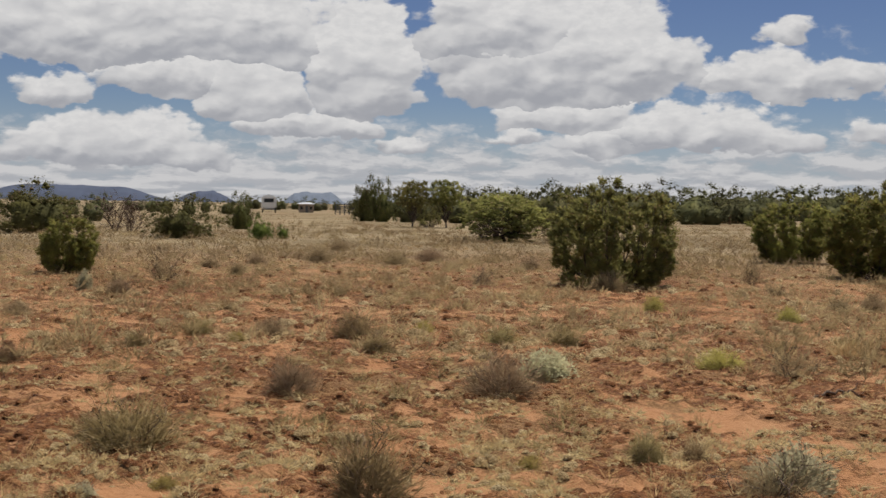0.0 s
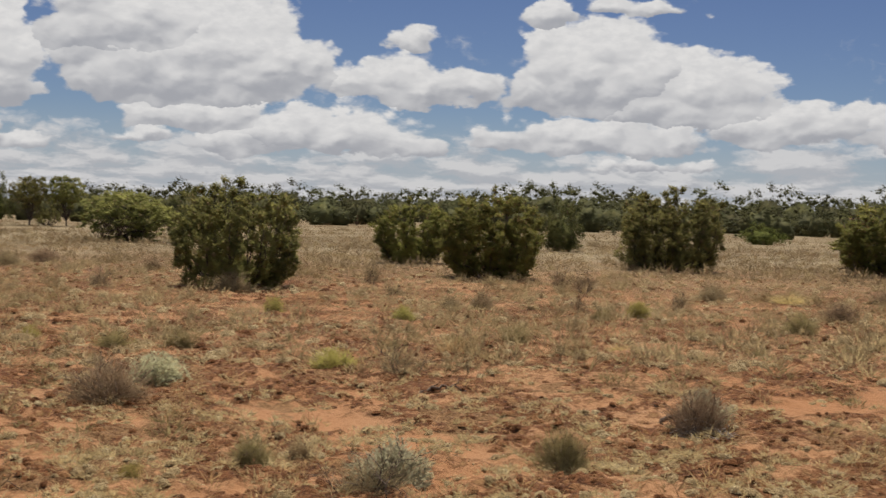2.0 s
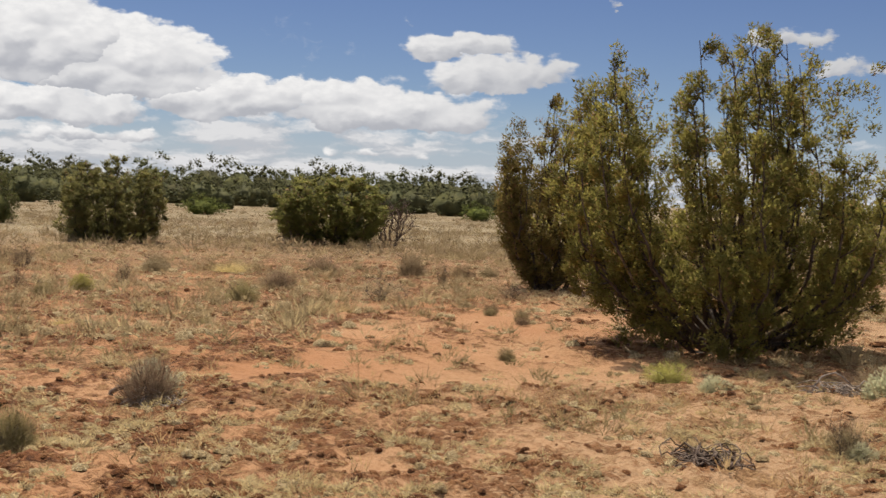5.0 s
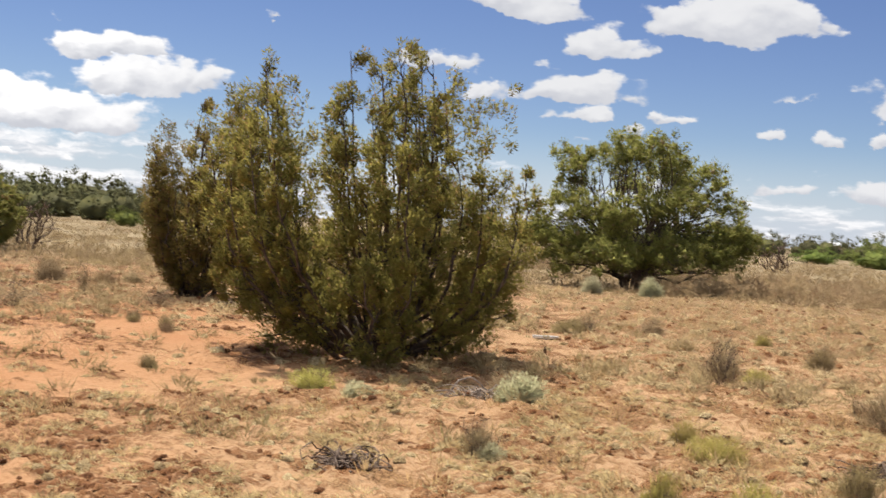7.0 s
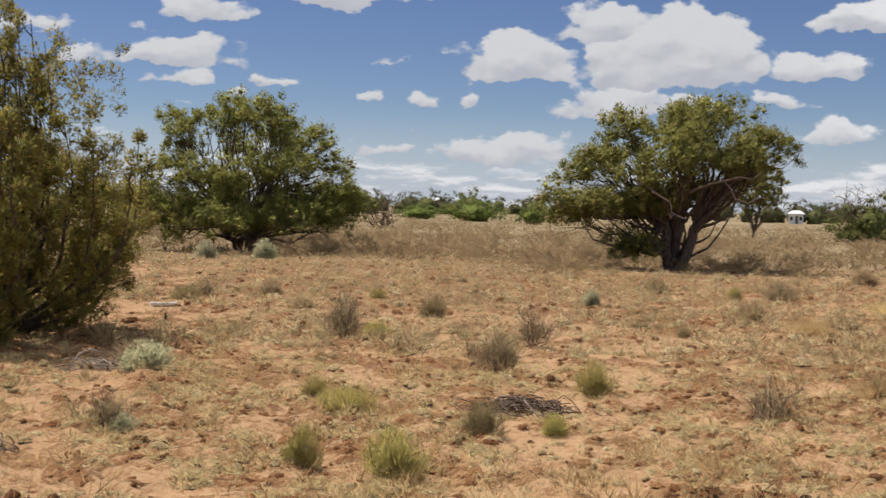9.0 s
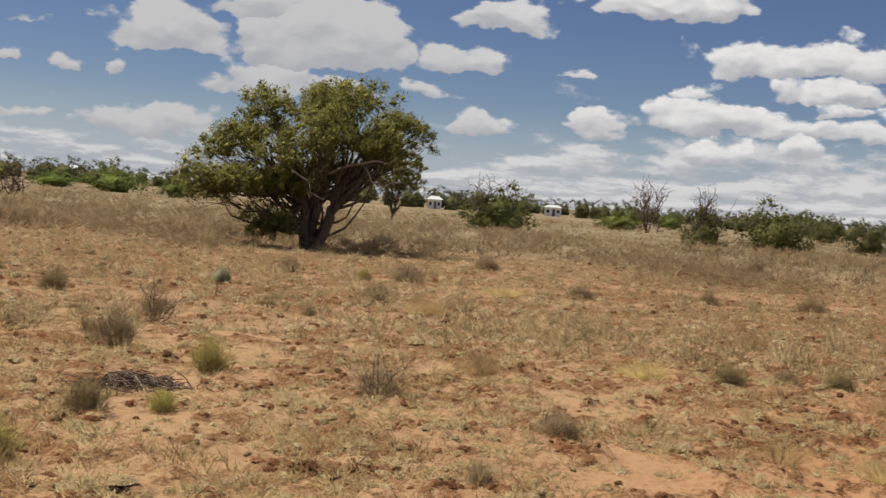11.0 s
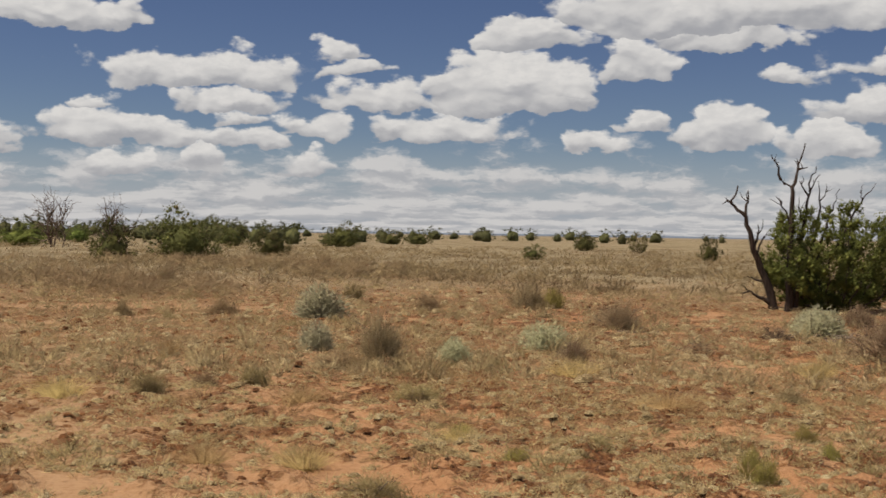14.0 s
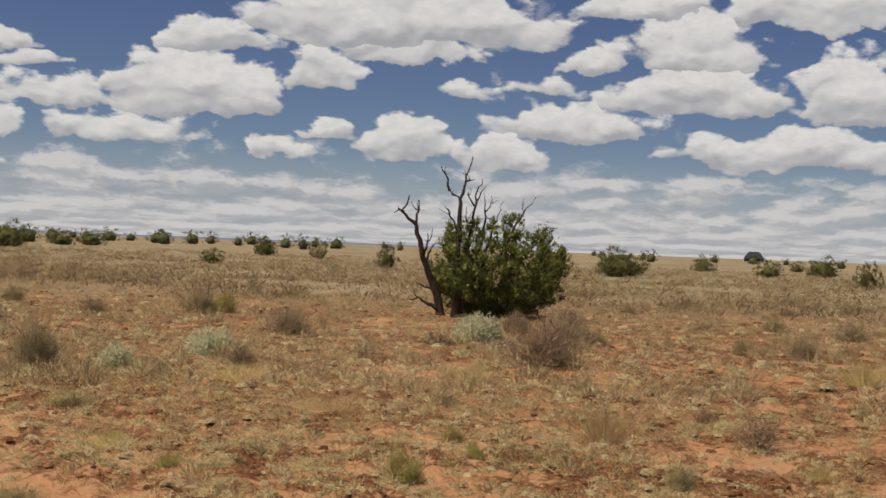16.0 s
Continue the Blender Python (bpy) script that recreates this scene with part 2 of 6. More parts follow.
def bark_material(name, dark, light, scale=18.0):
    m, n, b = material(name, 0.95)
    at = n.vec("MULTIPLY", n.node("ShaderNodeTexCoord").outputs["Object"], (1.0, 1.0, 0.16))
    fibre = n.noise(at, scale, 5.0, 0.65)
    blotch = n.noise(at, scale * 0.12, 2.0)
    t = n.math("ADD", n.math("MULTIPLY", fibre, 0.7), n.math("MULTIPLY", blotch, 0.3))
    n.put(b.inputs["Base Color"], n.mix(n.ramp(t, 0.35, 0.65), (*dark, 1), (*light, 1)))
    bump = n.node("ShaderNodeBump")
    bump.inputs["Strength"].default_value, bump.inputs["Distance"].default_value = 0.7, 0.02
    n.put(bump.inputs["Height"], fibre)
    n.put(b.inputs["Normal"], bump.outputs[0])
    return m


def plain_material(name, colour, rough=0.6, grime=0.25, scale=3.0, metal=0.0):
    m, n, b = material(name, rough)
    at = n.node("ShaderNodeTexCoord").outputs["Object"]
    t = n.math("ADD", n.math("MULTIPLY", n.noise(at, scale, 4.0), 0.6), n.math("MULTIPLY", n.noise(at, scale * 9, 3.0), 0.4))
    worn = tuple(c * (1 - grime) for c in colour)
    n.put(b.inputs["Base Color"], n.mix(n.ramp(t, 0.35, 0.65), (*worn, 1), (*colour, 1)))
    b.inputs["Metallic"].default_value = metal
    return m


def soil_material():
    """Red sand under a broken crust of dark clods and straw litter; the crust follows the ground's own relief."""
    m, n, b = material("red_soil", 0.95)
    at = n.node("ShaderNodeTexCoord").outputs["Object"]
    crust_node = n.node("ShaderNodeAttribute")
    crust_node.attribute_name = "crust"
    crust = crust_node.outputs["Fac"]
    straw_node = n.node("ShaderNodeAttribute")
    straw_node.attribute_name = "straw"
    straw = straw_node.outputs["Fac"]
    broad, mid, clump = n.noise(at, 0.35, 3.0), n.noise(at, 4.0, 4.0), n.noise(at, 8.5, 4.0, 0.6)
    small, grain = n.noise(at, 21.0, 4.0, 0.65), n.noise(at, 90.0, 2.0)
    pale_node = n.node("ShaderNodeAttribute")
    pale_node.attribute_name = "pale"
    pale = pale_node.outputs["Fac"]
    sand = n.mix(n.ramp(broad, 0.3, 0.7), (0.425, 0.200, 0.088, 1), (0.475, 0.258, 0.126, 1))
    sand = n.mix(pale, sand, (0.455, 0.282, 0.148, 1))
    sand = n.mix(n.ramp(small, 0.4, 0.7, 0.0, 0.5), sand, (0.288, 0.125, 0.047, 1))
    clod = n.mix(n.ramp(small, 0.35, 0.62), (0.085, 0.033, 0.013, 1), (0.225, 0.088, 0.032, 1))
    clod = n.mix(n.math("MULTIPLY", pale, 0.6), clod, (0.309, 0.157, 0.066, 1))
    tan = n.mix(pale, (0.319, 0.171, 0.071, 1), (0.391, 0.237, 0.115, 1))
    clod = n.mix(n.ramp(n.math("ADD", clump, n.math("MULTIPLY", n.math("SUBTRACT", grain, 0.5), 0.3)), 0.545, 0.645), clod, tan)
    patch = n.noise(n.vec("ADD", at, (31.0, 7.0, 0.0)), 6.0, 4.0, 0.6)
    edge = n.math("MULTIPLY_ADD", crust, 0.50, n.math("MULTIPLY", n.math("SUBTRACT", clump, 0.5), 2.4))
    edge = n.math("MULTIPLY_ADD", n.math("SUBTRACT", small, 0.5), 0.9, edge)
    colour = n.mix(n.ramp(edge, 0.28, 0.52), sand, clod)
    dry_node = n.node("ShaderNodeAttribute")
    dry_node.attribute_name = "dry"
    # grass litter, its brown darkened to paint shade in the hollows between tufts
    litter = n.mix(n.ramp(n.noise(at, 46.0, 3.0), 0.4, 0.6), (0.175, 0.084, 0.033, 1), (0.340, 0.195, 0.086, 1))
    litter = n.mix(dry_node.outputs["Fac"], litter, n.mix(n.ramp(mid, 0.35, 0.65), (0.27, 0.195, 0.100, 1), (0.42, 0.330, 0.180, 1)))
    lying = n.math("MULTIPLY_ADD", straw, 0.62, n.math("MULTIPLY", n.math("SUBTRACT", patch, 0.5), 2.2))
    lying = n.math("MULTIPLY_ADD", n.math("SUBTRACT", small, 0.5), 0.7, lying)
    colour = n.mix(n.ramp(lying, 0.32, 0.58, 0.0, 0.9), colour, litter)
    thatch = n.mix(n.ramp(mid, 0.35, 0.65), (0.27, 0.200, 0.110, 1), (0.41, 0.325, 0.190, 1))
    # far out the litter goes in drifts of brown scrub and pale straw
    thatch = n.mix(n.ramp(n.noise(at, 0.11, 5.0, 0.62), 0.40, 0.60), (0.190, 0.135, 0.066, 1), thatch)
    colour = n.mix(n.math("MULTIPLY", dry_node.outputs["Fac"], 0.8), colour, thatch)
    n.put(b.inputs["Base Color"], colour)
    bump = n.node("ShaderNodeBump")
    bump.inputs["Strength"].default_value, bump.inputs["Distance"].default_value = 0.8, 0.045
    rough_ = n.math("ADD", n.math("MULTIPLY", crust, 0.8), 0.25)
    lumpy = n.math("ADD", small, n.math("MULTIPLY", clump, 1.2))
    hummock = n.math("MULTIPLY", n.ramp(edge, 0.1, 0.7), 0.3)
    n.put(bump.inputs["Height"], n.math("ADD", n.math("ADD", n.math("MULTIPLY", lumpy, rough_), hummock), n.math("MULTIPLY", grain, 0.2)))
    n.put(b.inputs["Normal"], bump.outputs[0])
    return m


def clod_material(name, dark, mid, light, fleck, single=0.45):
    """Crumbly lumps: each its own tone, with finer grains and flecks of litter."""
    m, n, b = material(name, 0.97)
    at = n.node("ShaderNodeTexCoord").outputs["Object"]
    own = n.node("ShaderNodeNewGeometry").outputs["Random Per Island"]
    fine, finer = n.noise(at, 38.0, 4.0, 0.65), n.noise(at, 110.0, 2.0)
    t = n.math("MULTIPLY_ADD", own, single, n.math("MULTIPLY", fine, 1.2 - single))
    colour = n.mix(n.ramp(t, 0.30, 0.62), dark, mid)
    colour = n.mix(n.ramp(t, 0.62, 0.86), colour, light)
    n.put(b.inputs["Base Color"], n.mix(n.ramp(finer, 0.5, 0.75, 0.0, 0.55), colour, fleck))
    bump = n.node("ShaderNodeBump")
    bump.inputs["Strength"].default_value, bump.inputs["Distance"].default_value = 1.0, 0.03
    n.put(bump.inputs["Height"], n.math("MULTIPLY_ADD", finer, 0.3, fine))
    n.put(b.inputs["Normal"], bump.outputs[0])
    return m


SOIL = soil_material()
JUNIPER = leaf_material("juniper_leaf", (0.110, 0.099, 0.030), (0.314, 0.259, 0.067), (0.550, 0.446, 0.117), (0.440, 0.253, 0.108), leaning=0.62, glow=0.45, single=0.3, lump=5.0)
MOSS_JUNIPER = leaf_material("yellowish_juniper_leaf", (0.110, 0.118, 0.034), (0.271, 0.266, 0.069), (0.468, 0.444, 0.120), (0.360, 0.240, 0.103), leaning=0.62, glow=0.45, single=0.3, lump=4.0)
PINYON = leaf_material("pinyon_leaf", (0.116, 0.127, 0.037), (0.308, 0.308, 0.079), (0.539, 0.512, 0.138), (0.374, 0.286, 0.132), leaning=0.62, glow=0.45)
DEEP_JUNIPER = leaf_material("deep_juniper_leaf", (0.125, 0.122, 0.044), (0.271, 0.252, 0.080), (0.447, 0.401, 0.127), (0.353, 0.258, 0.129), leaning=0.62, glow=0.45, single=0.3, lump=5.0)
DARK_JUNIPER = leaf_material("half_dead_juniper_leaf", (0.069, 0.087, 0.028), (0.186, 0.212, 0.055), (0.352, 0.371, 0.098), leaning=0.62, glow=0.45, single=0.3, lump=3.0)
BUSH_GREEN = leaf_material("bush_leaf", (0.070, 0.074, 0.028), (0.150, 0.148, 0.050), (0.250, 0.232, 0.078), (0.20, 0.15, 0.08), leaning=0.7, glow=0.4, single=0.3, lump=3.0)
FAR_GREEN = leaf_material("far_tree_leaf", (0.068, 0.071, 0.034), (0.116, 0.114, 0.050), (0.176, 0.164, 0.068), leaning=0.92, glow=0.3)
LIME = leaf_material("bright_shrub_leaf", (0.084, 0.112, 0.031), (0.183, 0.217, 0.054), (0.316, 0.343, 0.092), leaning=0.62, glow=0.4)
YELLOW = leaf_material("rabbitbrush_leaf", (0.27, 0.205, 0.060), (0.48, 0.395, 0.110), (0.64, 0.55, 0.18), (0.55, 0.41, 0.20), leaning=0.7, glow=0.42, single=0.6)
OLIVE = leaf_material("olive_brush_leaf", (0.18, 0.120, 0.058), (0.36, 0.265, 0.115), (0.53, 0.415, 0.20), (0.52, 0.38, 0.21), leaning=0.65, glow=0.28, single=0.6)
SAGE = leaf_material("sage_leaf", (0.326, 0.288, 0.168), (0.566, 0.514, 0.302), (0.691, 0.634, 0.403), (0.442, 0.346, 0.211), leaning=0.8, glow=0.40, single=0.5)
GREY = leaf_material("grey_twig", (0.200, 0.134, 0.072), (0.400, 0.281, 0.155), (0.580, 0.428, 0.244), (0.260, 0.138, 0.069), leaning=0.65, glow=0.28, single=0.6)
BROWN = leaf_material("brown_brush_leaf", (0.180, 0.112, 0.056), (0.370, 0.247, 0.125), (0.550, 0.398, 0.211), leaning=0.65, glow=0.28, single=0.6)
GREY_SCRUB = leaf_material("grey_scrub_twig", (0.210, 0.131, 0.070), (0.399, 0.265, 0.144), (0.579, 0.405, 0.232), (0.259, 0.139, 0.077), leaning=0.65, glow=0.3, single=0.5, lump=0.8)
STRAW = leaf_material("straw_blade", (0.428, 0.271, 0.104), (0.673, 0.465, 0.200), (0.816, 0.603, 0.292), (0.347, 0.190, 0.076), leaning=0.8, glow=0.48, single=0.6)
ASH_GRASS = leaf_material("ashen_grass_blade", (0.40, 0.292, 0.142), (0.73, 0.545, 0.268), (0.87, 0.695, 0.385), (0.37, 0.23, 0.11), leaning=0.82, glow=0.45, single=0.5, lump=1.5)
FAR_STRAW = leaf_material("far_straw_blade", (0.250, 0.172, 0.080), (0.395, 0.290, 0.143), (0.540, 0.415, 0.220), (0.306, 0.196, 0.093), leaning=0.85, glow=0.4, single=0.5, lump=0.3)
DUN = leaf_material("dun_tussock_blade", (0.336, 0.230, 0.108), (0.567, 0.415, 0.207), (0.735, 0.560, 0.297), (0.294, 0.180, 0.090), leaning=0.75, glow=0.42, single=0.5, lump=0.8)
DEAD_TWIG = bark_material("dead_twig", (0.085, 0.052, 0.036), (0.26, 0.19, 0.14), 30.0)
DEAD_GREY = bark_material("grey_dead_branch", (0.22, 0.17, 0.13), (0.46, 0.38, 0.31), 30.0)
BARK = bark_material("juniper_bark", (0.045, 0.032, 0.024), (0.17, 0.13, 0.10))
DEAD_WOOD = bark_material("dead_wood", (0.030, 0.020, 0.015), (0.10, 0.072, 0.055))
CLODS = clod_material("soil_clod", (0.085, 0.033, 0.013, 1), (0.225, 0.092, 0.035, 1), (0.400, 0.205, 0.088, 1), (0.450, 0.220, 0.090, 1))
CUSHION = clod_material("grass_cushion", (0.180, 0.105, 0.043, 1), (0.430, 0.305, 0.150, 1), (0.650, 0.515, 0.290, 1), (0.62, 0.475, 0.26, 1), 0.22)
WHITE_PAINT = plain_material("white_paint", (0.82, 0.82, 0.80), 0.4, 0.12)
ROOF_WHITE = plain_material("pale_metal_roof", (0.75, 0.76, 0.76), 0.35, 0.15)
DARK_GLASS = plain_material("dark_glass", (0.03, 0.035, 0.04), 0.08, 0.1)
RUBBER = plain_material("tyre_rubber", (0.03, 0.03, 0.03), 0.8)
TAN_WALL = plain_material("tan_wall", (0.36, 0.29, 0.22), 0.8)
GREY_PANEL = plain_material("weathered_grey_panel", (0.13, 0.13, 0.13), 0.7)
DARK_SHINGLE = plain_material("dark_shingle", (0.035, 0.04, 0.05), 0.8)
STAKE_WOOD = plain_material("stake_wood", (0.16, 0.10, 0.06), 0.85, 0.4, 12.0)
# skyline hills: the blue haze of distance is painted into their base colours
HAZED_HILL = plain_material("hazed_far_hill", (0.085, 0.105, 0.16), 0.95, 0.22, 0.01)
HAZED_PALE_HILL = plain_material("hazed_pale_hill", (0.17, 0.205, 0.26), 0.95, 0.15, 0.01)

# ---------------------------------------------------------------- building tools


def mesh_from(name, verts, faces, mat, smooth=False):
    """A mesh from arrays: verts (n, 3), faces (m, 3) or (m, 4)."""
    verts, faces = np.asarray(verts, np.float32), np.asarray(faces, np.int32)
    me = bpy.data.meshes.new(name)
    k = faces.shape[1]
    me.vertices.add(len(verts))
    me.vertices.foreach_set("co", verts.ravel())
    me.loops.add(faces.size)
    me.loops.foreach_set("vertex_index", faces.ravel())
    me.polygons.add(len(faces))
    me.polygons.foreach_set("loop_start", np.arange(0, faces.size, k, dtype=np.int32))
    if smooth:
        me.polygons.foreach_set("use_smooth", np.ones(len(faces), bool))
    me.update(calc_edges=True)
    me.validate()
    me.materials.append(mat)
    return me


def part(name, data, mat, parent, label=""):
    """One mesh object under a thing; data: a mesh, or a bmesh to be linked."""
    if isinstance(data, bmesh.types.BMesh):
        me = bpy.data.meshes.new(name)
        data.to_mesh(me)
        data.free()
        me.materials.append(mat)
        data = me
    ob = new(name, data)
    ob.parent = parent
    return tagged(ob, label)


def unit(v):
    return v / np.maximum(np.linalg.norm(v, axis=-1, keepdims=True), 1e-9)


def leaf_tris(rng, base, ahead, length, width):
    """A pointed leaf for each base point, along its direction."""
    n = len(base)
    ahead = unit(ahead)
    side = unit(np.cross(ahead, rng.normal(size=(n, 3))))
    length = np.broadcast_to(length, (n,))[:, None] * rng.uniform(0.6, 1.25, (n, 1))
    width = np.broadcast_to(width, (n,))[:, None] * rng.uniform(0.7, 1.2, (n, 1))
    slant = ahead * length * rng.uniform(-0.2, 0.35, (n, 1))
    v = np.stack([base - side * width / 2, base + side * width / 2 + slant, base + ahead * length], 1).reshape(-1, 3)
    return v, np.arange(3 * n).reshape(n, 3)


def blade_tris(rng, base, ahead, length, width):
    """A thin pointed blade for each base point."""
    n = len(base)
    ahead = unit(ahead)
    side = unit(np.cross(ahead, rng.normal(size=(n, 3))))
    length = np.broadcast_to(length, (n,))[:, None]
    width = np.broadcast_to(width, (n,))[:, None]
    v = np.stack([base - side * width / 2, base + side * width / 2, base + ahead * length], 1).reshape(-1, 3)
    return v, np.arange(3 * n).reshape(n, 3)


def tubes(paths, sides=5):
    """Tapered tubes along paths; each path is (points (k, 3), radii (k,))."""
    vs, fs, at = [], [], 0
    ring = np.linspace(0, 2 * np.pi, sides, endpoint=False)
    for pts, rad in paths:
        pts = np.asarray(pts, float)
        k = len(pts)
        along = unit(np.gradient(pts, axis=0))
        a = unit(np.cross(along, np.array([0.31, 0.87, 0.38])))
        b = np.cross(along, a)
        v = pts[:, None] + np.asarray(rad)[:, None, None] * (np.cos(ring)[None, :, None] * a[:, None] + np.sin(ring)[None, :, None] * b[:, None])
        vs.append(v.reshape(-1, 3))
        i, j = np.meshgrid(np.arange(k - 1), np.arange(sides), indexing="ij")
        j2 = (j + 1) % sides
        fs.append((np.stack([i * sides + j, i * sides + j2, (i + 1) * sides + j2, (i + 1) * sides + j], -1) + at).reshape(-1, 4))
        at += k * sides
    return np.concatenate(vs), np.concatenate(fs)


def limb(rng, a, b, r0, r1, bend=0.12, k=6, lift=0.0):
    """A crooked tapering limb from a to b."""
    a, b = np.asarray(a, float), np.asarray(b, float)
    t = np.linspace(0, 1, k)[:, None]
    size = np.linalg.norm(b - a)
    off = rng.normal(size=(k, 3)) * bend * size * 0.35 * np.sin(t * np.pi)
    bow = rng.normal(size=3) * bend * size * np.sin(t * np.pi)
    up = np.array([0, 0, 1.0]) * lift * size * np.sin(t * np.pi)
    return a + (b - a) * t + off + bow + up, r0 + (r1 - r0) * t[:, 0] ** 0.8


def lattice(x, y, seed):
    h = (x.astype(np.int64) * 374761393 + y.astype(np.int64) * 668265263 + seed * 144664799) & 0x7FFFFFFF
    h = ((h ^ (h >> 13)) * 1274126177) & 0x7FFFFFFF
    return ((h ^ (h >> 16)) & 0xFFFF) / 65535.0


def field(x, y, size, seed=0, octaves=4, rough=0.5):
    """Smooth noise over the plan, 0 to 1, with lumps of about the given size in metres."""
    total, amp, norm = 0.0, 1.0, 0.0
    for o in range(octaves):
        u, v = x / size * 2 ** o + 17.3 * o, y / size * 2 ** o - 9.1 * o
        i, j = np.floor(u), np.floor(v)
        f, g = u - i, v - j
        f, g = f * f * (3 - 2 * f), g * g * (3 - 2 * g)
        s = seed + 31 * o
        a = lattice(i, j, s) * (1 - f) + lattice(i + 1, j, s) * f
        b = lattice(i, j + 1, s) * (1 - f) + lattice(i + 1, j + 1, s) * f
        total, norm, amp = total + amp * (a * (1 - g) + b * g), norm + amp, amp * rough
    return total / norm


def step(v, low, high):
    t = np.clip((v - low) / (high - low), 0, 1)
    return t * t * (3 - 2 * t)


# bare sandy clearings: x, y, half length, half width, turn in degrees
CLEARINGS = [(11.0, 9.6, 3.6, 2.6, 40), (9.8, 5.2, 2.2, 0.5, 20), (15.5, 7.8, 2.8, 1.3, 30), (8.6, 1.0, 1.6, 0.6, 0),
             (17.0, 3.4, 2.2, 0.8, 80), (-0.2, 6.7, 1.6, 0.7, 0), (-3.6, 9.6, 1.6, 0.6, 0), (2.4, 9.0, 0.5, 0.9, 20),
             (7.6, -1.6, 1.3, 0.6, 60), (24.5, -8.0, 4.5, 0.9, 70), (7.0, -3.6, 1.4, 0.6, 40), (6.2, 9.5, 2.2, 0.5, 0)]


def clearing(x, y):
    best = np.zeros_like(x)
    for cx, cy, a, b, turn in CLEARINGS:
        c, s = math.cos(radians(turn)), math.sin(radians(turn))
        u, v = ((x - cx) * c + (y - cy) * s) / a, (-(x - cx) * s + (y - cy) * c) / b
        best = np.maximum(best, 1 - step(np.hypot(u, v) + 0.5 * (field(x, y, 0.7, 5) - 0.5), 0.75, 1.2))
    return best


# meadows of pale straw: x, y, half length, half width, turn
MEADOWS = [(27.0, 8.5, 7.5, 4.0, 20), (22.0, 1.5, 4.0, 2.2, 60), (16.0, -8.0, 6.0, 3.0, 50), (9.0, -9.0, 4.0, 3.0, 0)]


def meadow(x, y):
    best = np.zeros_like(x)
    for cx, cy, a, b, turn in MEADOWS:
        c, s = math.cos(radians(turn)), math.sin(radians(turn))
        u, v = ((x - cx) * c + (y - cy) * s) / a, (-(x - cx) * s + (y - cy) * c) / b
        best = np.maximum(best, 1 - step(np.hypot(u, v) + 0.6 * (field(x, y, 1.2, 8) - 0.5), 0.6, 1.2))
    return best


def crust_at(x, y):
    """How much of the ground is crusted and littered rather than bare sand."""
    lumps = field(x, y, 0.55, 11, 4, 0.62)
    drift = field(x, y, 3.0, 23, 2)
    return step(lumps + 0.34 * (drift - 0.5) - 0.10 * clearing(x, y), 0.34, 0.47)


def cakes(x, y):
    """Where the crust stands in dark cakes: islands with ragged edges between tongues of sand."""
    return crust_at(x, y) * step(field(x, y, 0.36, 19, 3, 0.62) + 0.25 * (field(x, y, 2.6, 29, 2) - 0.5) + 0.09 * (1 - step(np.degrees(np.arctan2(x, y)), 4, 24)) - 0.09 * clearing(x, y), 0.425, 0.51)


def straw_at(x, y):
    """How thickly dead grass mats the ground: ragged mats near by, more and more of it far out."""
    r, bearing = np.hypot(x, y), np.degrees(np.arctan2(x, y))
    mats = field(x, y, 0.5, 61, 4, 0.62)
    drift = field(x, y, 4.5, 41, 2)
    more = step(r, 14, 40) * 0.24 + step(bearing, 55, 95) * 0.05
    return step(mats + 0.34 * (drift - 0.5) + more + 0.16 * meadow(x, y) - 0.20 * clearing(x, y), 0.50, 0.66)


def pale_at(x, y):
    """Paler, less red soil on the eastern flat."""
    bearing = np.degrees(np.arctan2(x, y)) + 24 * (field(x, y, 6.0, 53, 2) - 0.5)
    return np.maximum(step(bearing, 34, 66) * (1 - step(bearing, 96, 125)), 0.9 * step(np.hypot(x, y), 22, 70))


def rise(r):
    """The plain lifts a little in the far distance."""
    return 1.1 * step(np.asarray(r, float), 160, 700)


def ground_z(x, y, fine=True):
    x, y = np.asarray(x, float), np.asarray(y, float)
    r = np.hypot(x, y)
    z = rise(r) + 0.10 * (field(x, y, 9.0, 3, 2) - 0.5) * step(r, 3, 12)
    if fine:
        near = 1 - step(r, 40, 90)
        z = z + near * (0.17 * crust_at(x, y) * np.maximum(field(x, y, 0.17, 77, 3, 0.8) - 0.22, 0) ** 1.3 + 0.025 * (field(x, y, 0.6, 9, 3) - 0.5))
    return z


def height_at(x, y):
    return float(ground_z(np.array([x]), np.array([y]), fine=False)[0])

